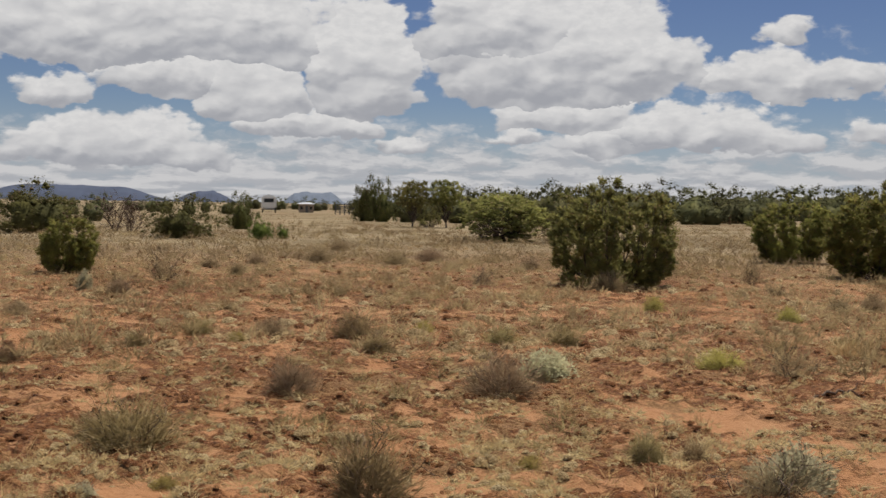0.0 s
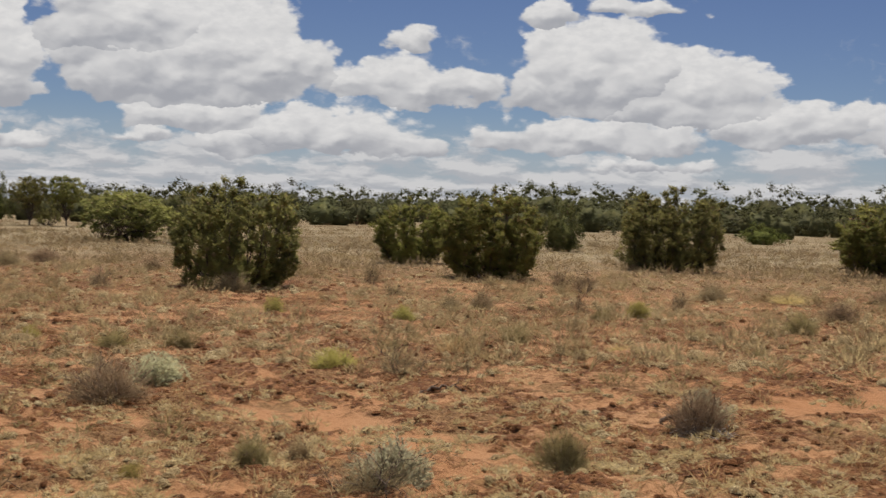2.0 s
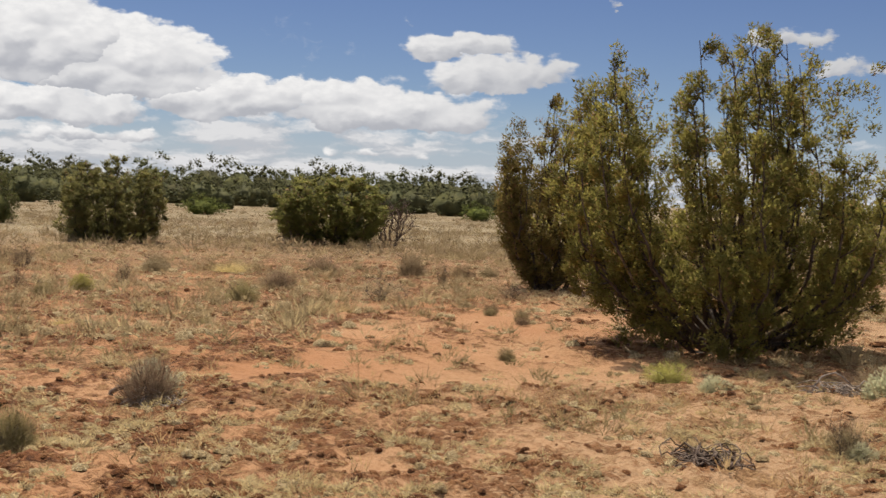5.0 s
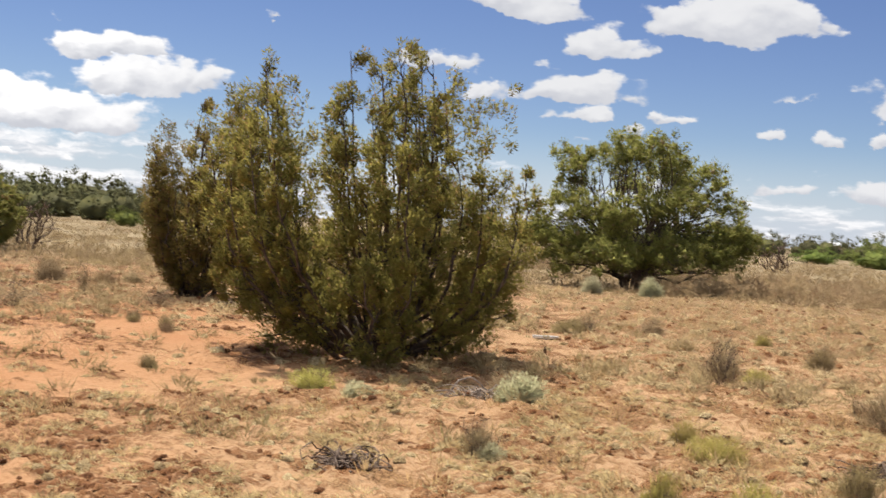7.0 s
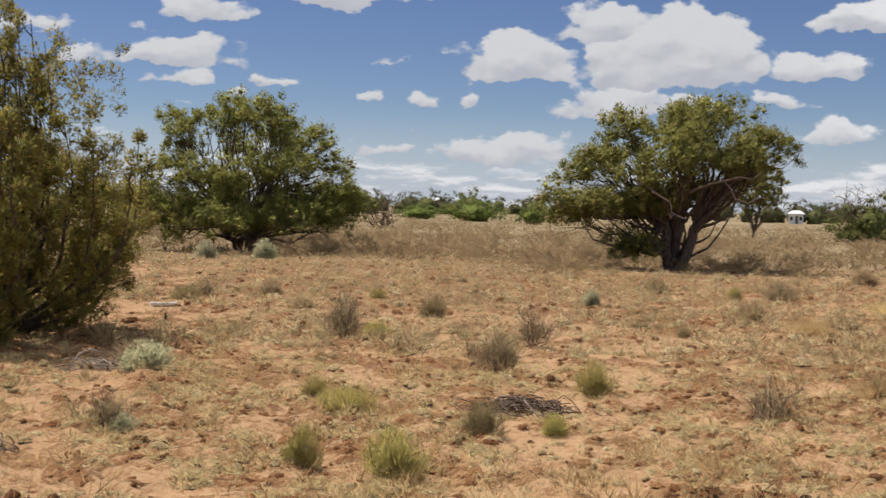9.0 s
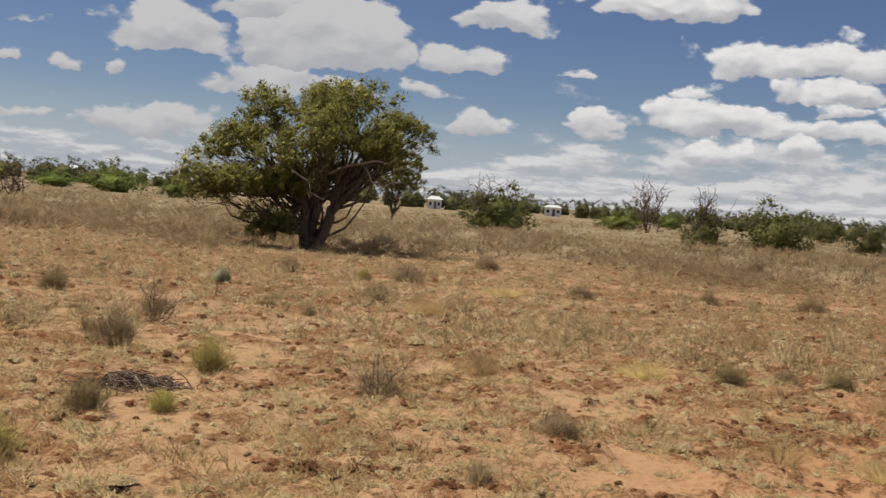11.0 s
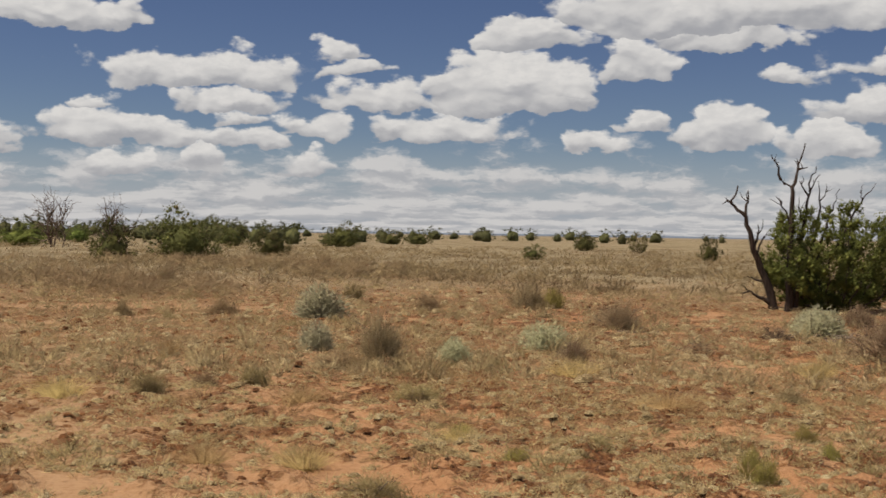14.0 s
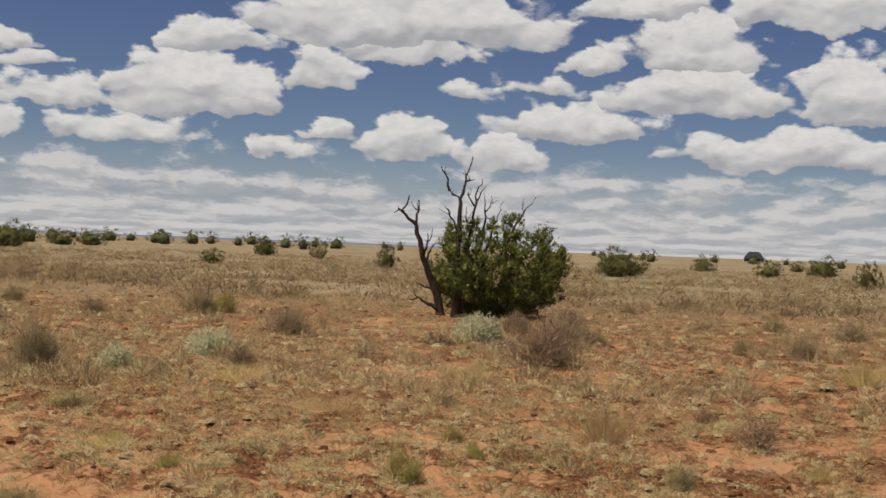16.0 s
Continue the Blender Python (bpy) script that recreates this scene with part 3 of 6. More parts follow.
# ---------------------------------------------------------------- ground and far hills
def build_ground():
    """One sheet out to the horizon: rings of cells that widen with distance, finest where the path looks."""
    bearings = np.concatenate([np.arange(-25, 158, 0.46), np.arange(158, 335, 2.0)])
    rings = np.concatenate([[0.05], np.geomspace(0.25, 4.6, 46), np.geomspace(4.8, 60, 270), np.geomspace(63, 3600, 50)])
    a, r = np.meshgrid(np.radians(bearings), rings)
    x, y = r * np.sin(a), r * np.cos(a)
    z = ground_z(x, y)
    n = len(bearings)
    i, j = np.meshgrid(np.arange(len(rings) - 1), np.arange(n), indexing="ij")
    j2 = (j + 1) % n
    faces = np.stack([i * n + j, (i + 1) * n + j, (i + 1) * n + j2, i * n + j2], -1).reshape(-1, 4)
    me = mesh_from("ground", np.stack([x, y, z], -1).reshape(-1, 3), faces[:, ::-1], SOIL, True)
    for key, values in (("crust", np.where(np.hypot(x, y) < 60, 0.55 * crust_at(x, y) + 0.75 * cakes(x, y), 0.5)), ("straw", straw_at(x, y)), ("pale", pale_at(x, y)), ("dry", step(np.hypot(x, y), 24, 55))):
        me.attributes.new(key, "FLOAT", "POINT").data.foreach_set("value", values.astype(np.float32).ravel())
    return tagged(new("ground", me), "red sandy ground with dark crust and dry grass litter", "ground", kind="structure")


build_ground()


def far_hill(name, bearing, distance, half, tall, top, mat, seed, label):
    """A hill on the skyline: half its half-width in degrees, top the share of it that is level."""
    u = np.linspace(-1, 1, 90)
    v = np.linspace(0, 1, 9)
    uu, vv = np.meshgrid(u, v)
    ridge = 1 - step(np.abs(uu), top, 1.0)
    ridge = ridge * (0.86 + 0.28 * field(uu * 4 + seed, vv * 0, 1.0, seed, 4)) * tall
    a = np.radians(bearing + uu * half)
    d = distance + vv * 260 + 40 * field(uu * 9, vv * 3, 1.0, seed + 3)
    z = ridge * np.sin(vv * np.pi / 2) ** 0.8 - 2 * (1 - vv)
    n = len(u)
    i, j = np.meshgrid(np.arange(len(v) - 1), np.arange(n - 1), indexing="ij")
    faces = np.stack([i * n + j, i * n + j + 1, (i + 1) * n + j + 1, (i + 1) * n + j], -1).reshape(-1, 4)
    me = mesh_from(name, np.stack([d * np.sin(a), d * np.cos(a), z], -1).reshape(-1, 3), faces, mat, True)
    return tagged(new(name, me), label, "hill", kind="structure")


far_hill("mountain_ridge", -17.0, 3000, 5.2, 41, 0.30, HAZED_HILL, 3, "dark blue mountain ridge on the skyline")
far_hill("mountain_ridge", -24.0, 3000, 5.0, 40, 0.5, HAZED_HILL, 6, "dark blue mountain ridge on the skyline")
far_hill("mountain_peak", -11.1, 3100, 1.75, 33, 0.12, HAZED_HILL, 9, "blue peaked hill on the skyline")
far_hill("mesa", -6.1, 3100, 1.7, 32, 0.42, HAZED_PALE_HILL, 12, "pale blue flat-topped mesa on the skyline")
far_hill("low_rise", 2.2, 3200, 1.3, 28, 0.2, HAZED_PALE_HILL, 15, "pale low rise on the skyline")
far_hill("low_rise", 126.0, 3300, 14.0, 7, 0.5, HAZED_PALE_HILL, 18, "pale low rise on the skyline")

# ---------------------------------------------------------------- trees
HULL = np.array([(1, 0, 0), (0, 1, 0), (-1, 0, 0), (0, -1, 0), (0, 0, 1), (0, 0, -1)], float)
HULL_FACES = np.array([(0, 1, 4), (1, 2, 4), (2, 3, 4), (3, 0, 4), (1, 0, 5), (2, 1, 5), (3, 2, 5), (0, 3, 5)])


def tufted(rng, centres, axes, radii, per, leaf, width, body, core=0.55, stretch=1.5):
    """Tufts of scale-leaf sprigs: each a small flame round its centre, close inside, with leaves that point out and along its axis."""
    n, axes, body = len(centres), unit(axes)[:, None], unit(body)[:, None]
    e = unit(rng.normal(size=(n, per, 3)))
    off = e * radii[:, None, None] * rng.uniform(0.15, 1.0, (n, per, 1)) ** 0.5
    off = off + axes * (off * axes).sum(-1, keepdims=True) * (stretch - 1)
    ahead = e * 0.6 + axes * 0.7 + rng.normal(size=e.shape) * 0.35
    v, f = leaf_tris(rng, (centres[:, None] + off).reshape(-1, 3), ahead.reshape(-1, 3), leaf, width)
    lean = unit(e * 0.60 + body * 0.50 + np.array([0, 0, 0.30])).reshape(-1, 3)
    lean = np.repeat(lean, 3, 0)
    if core:
        hull = HULL[None] * radii[:, None, None] * core * rng.uniform(0.7, 1.2, (n, 6, 1))
        hull = hull + axes * (hull * axes).sum(-1, keepdims=True) * (stretch - 1)
        tri = (HULL_FACES[None] + 6 * np.arange(n)[:, None, None]).reshape(-1, 3) + len(v)
        v, f = np.concatenate([v, (centres[:, None] + hull).reshape(-1, 3)]), np.concatenate([f, tri])
        lean = np.concatenate([lean, unit(HULL[None] * 0.6 + body * 0.3 + np.array([0, 0, 0.35])).reshape(-1, 3)])
    return v, f, lean


def plume_crown(rng, wide, tall, plumes, tufts, per, leaf, size, foot=0.12, skirt=0.35, slim=0.10, flare=0.75, domed=0.42, lean=(0.0, 0.0), fill=0, sides=4, bare=0.30, stretch=1.6, core=0.0, base=0.30):
    """An upright juniper: many stems fan out from the foot and carry flame-shaped tufts of scale leaves on short twigs."""
    paths, twigs, centres, axes, radii, bodies = [], [], [], [], [], []
    for i in range(plumes):
        low = i < plumes * skirt
        th = i * 2.39996 + rng.uniform(-0.3, 0.3)
        rho = rng.uniform(0.72, 1.0) if low else math.sqrt(0.88 * (i * 0.618034 % 1.0))
        top = rng.uniform(0.28, 0.66) if low else (1 - domed * rho ** 2) * rng.uniform(0.78, 1.02)
        d = np.array([math.cos(th), math.sin(th), 0.0])
        tip = d * rho * wide * 0.5 * rng.uniform(0.84, 1.0) + np.array([lean[0] * top, lean[1] * top, top * tall])
        bend = d * rho * wide * 0.5 * flare + np.array([0, 0, tall * (foot + 0.18 * top + rng.uniform(0, 0.1))])
        root = d * 0.02 * wide
        t = np.linspace(0, 1, 9)[:, None]
        path = (1 - t) ** 2 * root + 2 * t * (1 - t) * bend + t ** 2 * tip
        path[1:-1] += rng.normal(size=(7, 3)) * 0.012 * tall
        paths.append((path, np.linspace(0.0095, 0.0012, 9) * tall))
        start = bare * (0.7 if low else 1.0)
        knots = tufts // 4
        s = start + (1 - start) * (np.arange(knots) + rng.uniform(0.1, 0.9, knots)) / knots
        s[-1] = 0.985
        k = np.clip((s * 8).astype(int), 0, 7)
        f = (s * 8 - k)[:, None]
        axis = path[k] * (1 - f) + path[k + 1] * f
        along = unit(path[k + 1] - path[k])
        side = rng.normal(size=(knots, 3))
        side = unit(side - along * (side * along).sum(-1, keepdims=True))
        swell = np.sin(np.clip((s - start * 0.6) / (1.04 - start * 0.6), 0, 1) ** 0.8 * np.pi) ** 0.6
        swell = np.where(s > 0.7, np.maximum(swell, 0.55), swell)
        reach = slim * wide * swell * rng.uniform(0.25, 1.0, knots)
        c = axis + side * reach[:, None] + along * reach[:, None] * 0.5
        c[:, 2] = np.maximum(c[:, 2], tall * 0.05)
        if sides > 3:
            twigs += [(np.stack([p, p * 0.45 + q * 0.55 - np.array([0, 0, 0.006 * tall]), q]), np.array([0.0032, 0.0022, 0.0012]) * tall) for p, q in zip(axis - along * 0.03 * tall, c)]
        # each knot of growth is four tufts close together
        near = size * wide * rng.uniform(0.7, 1.2, knots) * (1.1 - 0.3 * s)
        apart = unit(rng.normal(size=(knots, 4, 3))) * np.array([0.85, 0.85, 1.5]) * near[:, None, None]
        c = (c[:, None] + apart).reshape(-1, 3)
        c[:, 2] = np.maximum(c[:, 2], tall * 0.05)
        centres.append(c)
        axes.append((along[:, None] * 0.6 + side[:, None] * 0.45 + np.array([0, 0, 0.55]) + 0.5 * unit(apart)).reshape(-1, 3))
        radii.append(np.repeat(near, 4) * rng.uniform(0.75, 1.15, knots * 4))
        bodies.append((side[:, None] * 0.3 + d * rho * 0.5 + np.array([0, 0, 0.35]) + unit(apart)).reshape(-1, 3))
    if fill:
        # the body between the plumes: a ragged skin over the vase, broken into cushions
        th, z = rng.uniform(0, 2 * np.pi, fill * 3), rng.beta(1.5, 1.8, fill * 3) * 0.84 + 0.05
        lump = field(th * 4.6 + 40, z * 3.2 + 3, 1.0, int(rng.integers(1, 999)), 3)
        ok = lump > 0.44
        th, z, lump = th[ok][:fill], z[ok][:fill], lump[ok][:fill]
        out = 0.5 * wide * (base + (1 - base) * np.clip(z / 0.42, 0, 1) ** 0.75) * (1 - domed * np.clip((z - 0.45) / 0.5, 0, 1) ** 2)
        out = out * (0.66 + 0.5 * lump) * rng.uniform(0.35, 1.0, len(z)) ** 0.45
        ring_ = np.stack([np.cos(th), np.sin(th), np.zeros(len(th))], 1)
        centres.append(ring_ * out[:, None] + np.stack([lean[0] * z, lean[1] * z, z * tall], 1))
        axes.append(ring_ * 0.5 + np.array([0, 0, 0.9]) + rng.normal(size=ring_.shape) * 0.25)
        radii.append(size * wide * rng.uniform(0.7, 1.3, len(z)))
        bodies.append(ring_ + np.array([0, 0, 0.3]))
    leaves = tufted(rng, *(np.concatenate(g) for g in (centres, axes, radii)), per, leaf, leaf * 0.45, np.concatenate(bodies), core, stretch)
    v, f = tubes(paths, sides)
    if twigs:
        v2, f2 = tubes(twigs, 3)
        v, f = np.concatenate([v, v2]), np.concatenate([f, f2 + len(v)])
    return (v, f), leaves


def clump_crown(rng, wide, tall, clumps, tufts, per, leaf, trunk=0.05, stems=3, flat=0.8, low=0.1, fork=0.09, sides=5, twigs=2, swell=1.0, boughs=True, lobes=None, tuft=0.32, stretch=1.15, core=0.6):
    """A round-headed pinyon or old juniper: a forked trunk, crooked limbs and cushions of tufted foliage with gaps between.
    lobes: the boughs' own heads, as centre x, y, z and half width and height, in shares of the tree's width and height."""
    paths, centres, axes, radii, bodies, forks = [], [], [], [], [], []
    for s in range(stems):
        th = s * 2 * np.pi / stems + rng.uniform(-0.4, 0.4)
        end = np.array([math.cos(th) * fork * wide, math.sin(th) * fork * wide, tall * rng.uniform(0.34, 0.5)])
        p = limb(rng, (math.cos(th) * trunk * tall * 0.5, math.sin(th) * trunk * tall * 0.5, -0.03 * tall), end, trunk * tall, trunk * tall * 0.5, 0.12, 8)
        paths.append(p)
        forks.append(p[0])
    heart = np.array([0, 0, tall * (0.5 + 0.5 * low)])
    half = np.array([0.47 * wide, 0.47 * wide, tall * (0.5 - 0.5 * low)])
    seed = int(rng.integers(1, 999))
    for i in range(clumps):
        th, u = i * 2.39996, 1 - 2 * (i + 0.5) / clumps
        flatdir = math.sqrt(max(0.0, 1 - u * u))
        d = np.array([math.cos(th) * flatdir, math.sin(th) * flatdir, u])
        size = wide * rng.uniform(0.06, 0.135) * swell
        if lobes:
            lx, ly, lz, rx, rz = lobes[i % len(lobes)]
            d = unit(rng.normal(size=3) + np.array([0, 0, 0.25]))
            size *= 0.72
            c = np.array([lx * wide, ly * wide, lz * tall]) + d * np.array([rx * wide, rx * wide, rz * tall]) * rng.uniform(0.45, 0.9)
            d = unit(c - heart)
        else:
            lobe = 0.50 + 0.80 * float(field(np.array([th % 6.2832 * 0.9]), np.array([u * 1.3 + 5]), 1.0, seed, 2)[0])
            lobe = lobe if boughs else min(max(lobe, 0.72), 1.0)
            deep = rng.uniform(0.35, 0.62) if rng.uniform() < 0.25 else rng.uniform(0.82, 0.97)
            c = heart + d * (half - size * (0.5 if boughs else 0.35)) * deep * lobe
        c[2] = max(c[2], max(low, 0.02) * tall + size * 0.4)
        near = forks[int(np.argmin([np.linalg.norm(f[-1][:2] - c[:2]) for f in forks]))]
        start = near[rng.integers(3, 8)]
        if boughs:
            paths.append(limb(rng, start, c, trunk * tall * 0.28, trunk * tall * 0.05, 0.10, 6 if twigs else 3))
        for _ in range(twigs):
            tip = c + np.clip(rng.normal(size=3), -1, 1) * size * 0.6
            paths.append(limb(rng, start + (c - start) * rng.uniform(0.5, 0.8), tip, trunk * tall * 0.08, trunk * tall * 0.03, 0.06, 3))
        e = unit(rng.normal(size=(tufts, 3)))
        e[:, 2] = np.where(e[:, 2] < -0.25, -e[:, 2], e[:, 2])
        pos = c + e * size * np.array([1.1, 1.1, flat]) * rng.uniform(0.45, 1.05, (tufts, 1)) ** 0.7
        pos[:, 2] = np.maximum(pos[:, 2], 0.03 * tall)
        centres.append(pos)
        axes.append(e + np.array([0, 0, 0.6]) + d * 0.3)
        radii.append(size * tuft * rng.uniform(0.65, 1.25, tufts))
        bodies.append(e * 0.9 + d * 0.5)
    leaves = tufted(rng, *(np.concatenate(g) for g in (centres, axes, radii)), per, leaf, leaf * 0.55, np.concatenate(bodies), core, stretch)
    if not boughs:
        # the close inner growth, which lets no sky through
        a, b = np.meshgrid(np.linspace(0, 2 * np.pi, 12, endpoint=False), np.linspace(-1.2, 1.5, 7), indexing="ij")
        out = np.stack([np.cos(a) * np.cos(b), np.sin(a) * np.cos(b), np.sin(b)], -1)
        body = heart + out * half * rng.uniform(0.30, 0.60, a.shape)[..., None]
        body[..., 2] = np.maximum(body[..., 2], 0.01)
        i, j = np.meshgrid(np.arange(12), np.arange(6), indexing="ij")
        c = np.stack([i * 7 + j, (i + 1) % 12 * 7 + j, (i + 1) % 12 * 7 + j + 1, i * 7 + j + 1], -1).reshape(-1, 4) + len(leaves[0])
        leaves = (np.concatenate([leaves[0], body.reshape(-1, 3)]), np.concatenate([leaves[1], c[:, :3], c[:, [0, 2, 3]]]),
                  np.concatenate([leaves[2], unit(out * 0.8 + np.array([0, 0, 0.2])).reshape(-1, 3)]))
    return tubes(paths, sides), leaves


def leaf_mesh(name, leaves, mat):
    me = mesh_from(name, *leaves[:2], mat)
    if len(leaves) > 2:
        me.attributes.new("lean", "FLOAT_VECTOR", "POINT").data.foreach_set("vector", np.asarray(leaves[2], np.float32).ravel())
    return me


class Kind:
    """The meshes of one kind of plant, which its copies share."""

    def __init__(self, name, wood, leaves, wood_mat, leaf_mat, names=("trunk", "crown"), across=1.0):
        self.name, self.names, self.across = name, names, across
        self.parts = [(names[0], mesh_from(name + "_" + names[0], *wood, wood_mat, True))]
        if leaves is not None:
            me = leaf_mesh(name + "_" + names[1], leaves, leaf_mat)
            self.parts.append((names[1], me))

    def plant(self, name, x, y, wide=1.0, tall=1.0, turn=0.0, label="", category="tree", group="", sink=0.02, deep=None):
        ob = new(name)
        ob.empty_display_size = 0.2
        ob.location = (x, y, height_at(x, y) - sink)
        ob.rotation_euler = (0, 0, radians(turn))
        ob.scale = (wide / self.across, (deep or wide) / self.across, tall)
        for key, me in self.parts:
            part(key, me, None, ob)
        return tagged(ob, label, category, group)


rng = np.random.default_rng(11)

# the great juniper that spreads over its own shade, and its neighbour
big = Kind("great_juniper", *plume_crown(rng, 4.25, 3.75, 66, 40, 58, 0.046, 0.0200, foot=0.02, skirt=0.48, slim=0.070, flare=1.02, domed=0.17, lean=(-0.15, 0.26), fill=760, sides=5, base=0.5), BARK, JUNIPER)
big.plant("juniper_tree", 12.2, 7.9, 1.0, 1.0, 0, "broad multi-stemmed juniper with yellow-green upright plumes on red sand", "tree", "junipers", 0.06)
mate = Kind("slim_juniper", *plume_crown(rng, 2.3, 3.9, 36, 32, 40, 0.056, 0.038, foot=0.03, skirt=0.45, slim=0.08, flare=1.0, domed=0.3, fill=520, base=0.6), BARK, JUNIPER)
mate.plant("juniper_tree", 17.5, 15.5, 1.0, 1.0, 80, "slender juniper standing close behind a broader one", "tree", "junipers", 0.06)

# two round-headed trees with open limbs; their boughs' heads run across the view from the path
LOBES_A = [(-0.08, 0.05, 0.85, 0.15, 0.13), (0.09, -0.08, 0.83, 0.13, 0.13), (-0.27, 0.0, 0.73, 0.13, 0.15), (0.25, 0.05, 0.70, 0.14, 0.13), (-0.35, -0.05, 0.46, 0.13, 0.19),
           (0.36, 0.0, 0.46, 0.14, 0.15), (-0.14, -0.22, 0.46, 0.16, 0.14), (0.13, -0.24, 0.50, 0.16, 0.13), (0.42, -0.05, 0.30, 0.09, 0.11), (-0.33, -0.08, 0.22, 0.14, 0.14),
           (-0.12, -0.2, 0.24, 0.12, 0.12), (0.05, 0.28, 0.55, 0.22, 0.20), (-0.24, 0.1, 0.16, 0.14, 0.12), (0.22, 0.05, 0.26, 0.12, 0.12), (0.0, 0.2, 0.30, 0.2, 0.18), (-0.06, -0.3, 0.16, 0.13, 0.11), (0.19, -0.26, 0.22, 0.13, 0.11), (0.35, -0.1, 0.20, 0.10, 0.12)]
LOBES_B = [(0.13, 0.0, 0.86, 0.20, 0.12), (0.02, 0.12, 0.79, 0.17, 0.15), (0.33, 0.0, 0.70, 0.12, 0.15), (-0.20, 0.0, 0.74, 0.12, 0.14), (-0.34, 0.0, 0.56, 0.11, 0.12),
           (-0.40, -0.05, 0.34, 0.09, 0.10), (-0.09, -0.20, 0.52, 0.16, 0.14), (0.20, 0.15, 0.50, 0.15, 0.12), (-0.25, -0.10, 0.36, 0.10, 0.08), (-0.16, -0.05, 0.12, 0.07, 0.06), (-0.1, -0.1, 0.36, 0.12, 0.10), (0.08, 0.2, 0.42, 0.16, 0.12), (0.02, -0.12, 0.64, 0.18, 0.14), (0.24, -0.1, 0.60, 0.14, 0.12)]
round_a = Kind("round_pinyon_a", *clump_crown(rng, 7.5, 4.9, 172, 17, 42, 0.070, trunk=0.032, stems=6, low=0.0, fork=0.13, flat=1.0, lobes=LOBES_A, core=0.35, tuft=0.30), BARK, PINYON)
round_a.plant("pinyon_tree", 36.1, 14.3, 1.0, 1.0, -68.4, "round-headed green pinyon with dark forked trunk in dry grass", "tree", "round-headed trees", 0.06)
round_b = Kind("round_pinyon_b", *clump_crown(rng, 7.2, 4.75, 128, 17, 42, 0.070, trunk=0.042, stems=5, low=0.0, fork=0.07, flat=0.95, lobes=LOBES_B, core=0.35, tuft=0.30), BARK, PINYON)
dead = [limb(rng, (0.1, -0.3, 1.9), (-1.1, -1.5, 2.5), 0.05, 0.02, 0.2, 7), limb(rng, (-0.6, -1.2, 2.3), (0.3, -1.8, 1.5), 0.035, 0.012, 0.2, 6), limb(rng, (0.3, -0.2, 2.2), (2.2, -1.2, 2.8), 0.05, 0.015, 0.15, 7),
        limb(rng, (1.3, -0.8, 2.5), (2.4, -1.3, 2.1), 0.03, 0.012, 0.2, 6), limb(rng, (-0.2, -0.4, 2.6), (-1.5, -0.9, 3.4), 0.035, 0.012, 0.15, 6)]
round_b.parts.append(("dead_branch", mesh_from("dead_branch", *tubes(dead, 5), DEAD_GREY, True)))
round_b.plant("pinyon_tree", 34.1, 0.9, 1.0, 1.0, -88.5, "spreading green pinyon with bare grey limbs and leaning trunk", "tree", "round-headed trees", 0.06)
tall_pinyon = Kind("tall_pinyon", *clump_crown(rng, 1.0, 1.0, 44, 12, 14, 0.030, trunk=0.026, stems=1, low=0.26, sides=4, twigs=0), BARK, DEEP_JUNIPER)
tall_pinyon.plant("pinyon_tree", 76.5, -2.7, 4.4, 5.0, 250, "tall narrow pinyon with a single bare trunk", "tree", "round-headed trees", 0.1)
tall_pinyon.plant("pinyon_tree", -2.4, 93.0, 3.4, 3.9, 40, "pinyon with a bare lower trunk on the far flat", "tree", "far pinyons", 0.1)
tall_pinyon.plant("pinyon_tree", 0.2, 92.5, 3.2, 4.0, 170, "pinyon with a bare lower trunk on the far flat", "tree", "far pinyons", 0.1)

# juniper bushes of the middle distance, unit size: near ones in full, far ones lighter
near_a = Kind("near_bush_a", *plume_crown(rng, 1.0, 1.0, 50, 20, 26, 0.027, 0.027, foot=0.0, skirt=0.42, slim=0.055, flare=1.12, fill=560, domed=0.24, bare=0.22, core=0.5, base=0.78), BARK, DEEP_JUNIPER)
near_b = Kind("near_bush_b", *plume_crown(rng, 1.0, 1.0, 44, 20, 26, 0.028, 0.028, foot=0.03, skirt=0.45, slim=0.065, flare=0.92, fill=560, domed=0.55, bare=0.26, core=0.5, base=0.55), BARK, MOSS_JUNIPER)
near_c = Kind("near_bush_c", *clump_crown(rng, 1.0, 1.0, 70, 12, 14, 0.026, trunk=0.018, stems=5, low=-0.12, flat=1.3), BARK, DEEP_JUNIPER)
bush_a = Kind("juniper_bush_a", *plume_crown(rng, 1.0, 1.0, 26, 8, 14, 0.040, 0.044, foot=0.02, skirt=0.5, slim=0.07, flare=1.0, fill=120, sides=3), BARK, DEEP_JUNIPER)
bush_b = Kind("juniper_bush_b", *clump_crown(rng, 1.8, 1.0, 32, 9, 20, 0.042, trunk=0.018, stems=4, low=-0.45, swell=1.15, boughs=False, flat=0.9, sides=3, twigs=0, tuft=0.40, core=0.35), BARK, BUSH_GREEN, across=1.8)
bush_c = Kind("juniper_bush_c", *clump_crown(rng, 1.8, 1.0, 32, 9, 20, 0.042, trunk=0.018, stems=5, low=-0.45, swell=1.15, boughs=False, flat=0.9, sides=3, twigs=0, tuft=0.40, core=0.35), BARK, BUSH_GREEN, across=1.8)
lime_a = Kind("bright_bush", *clump_crown(rng, 2.2, 1.0, 32, 9, 20, 0.042, trunk=0.015, stems=5, low=-0.45, swell=1.0, boughs=False, flat=0.9, sides=3, twigs=0, tuft=0.40, core=0.35), BARK, LIME, across=2.2)
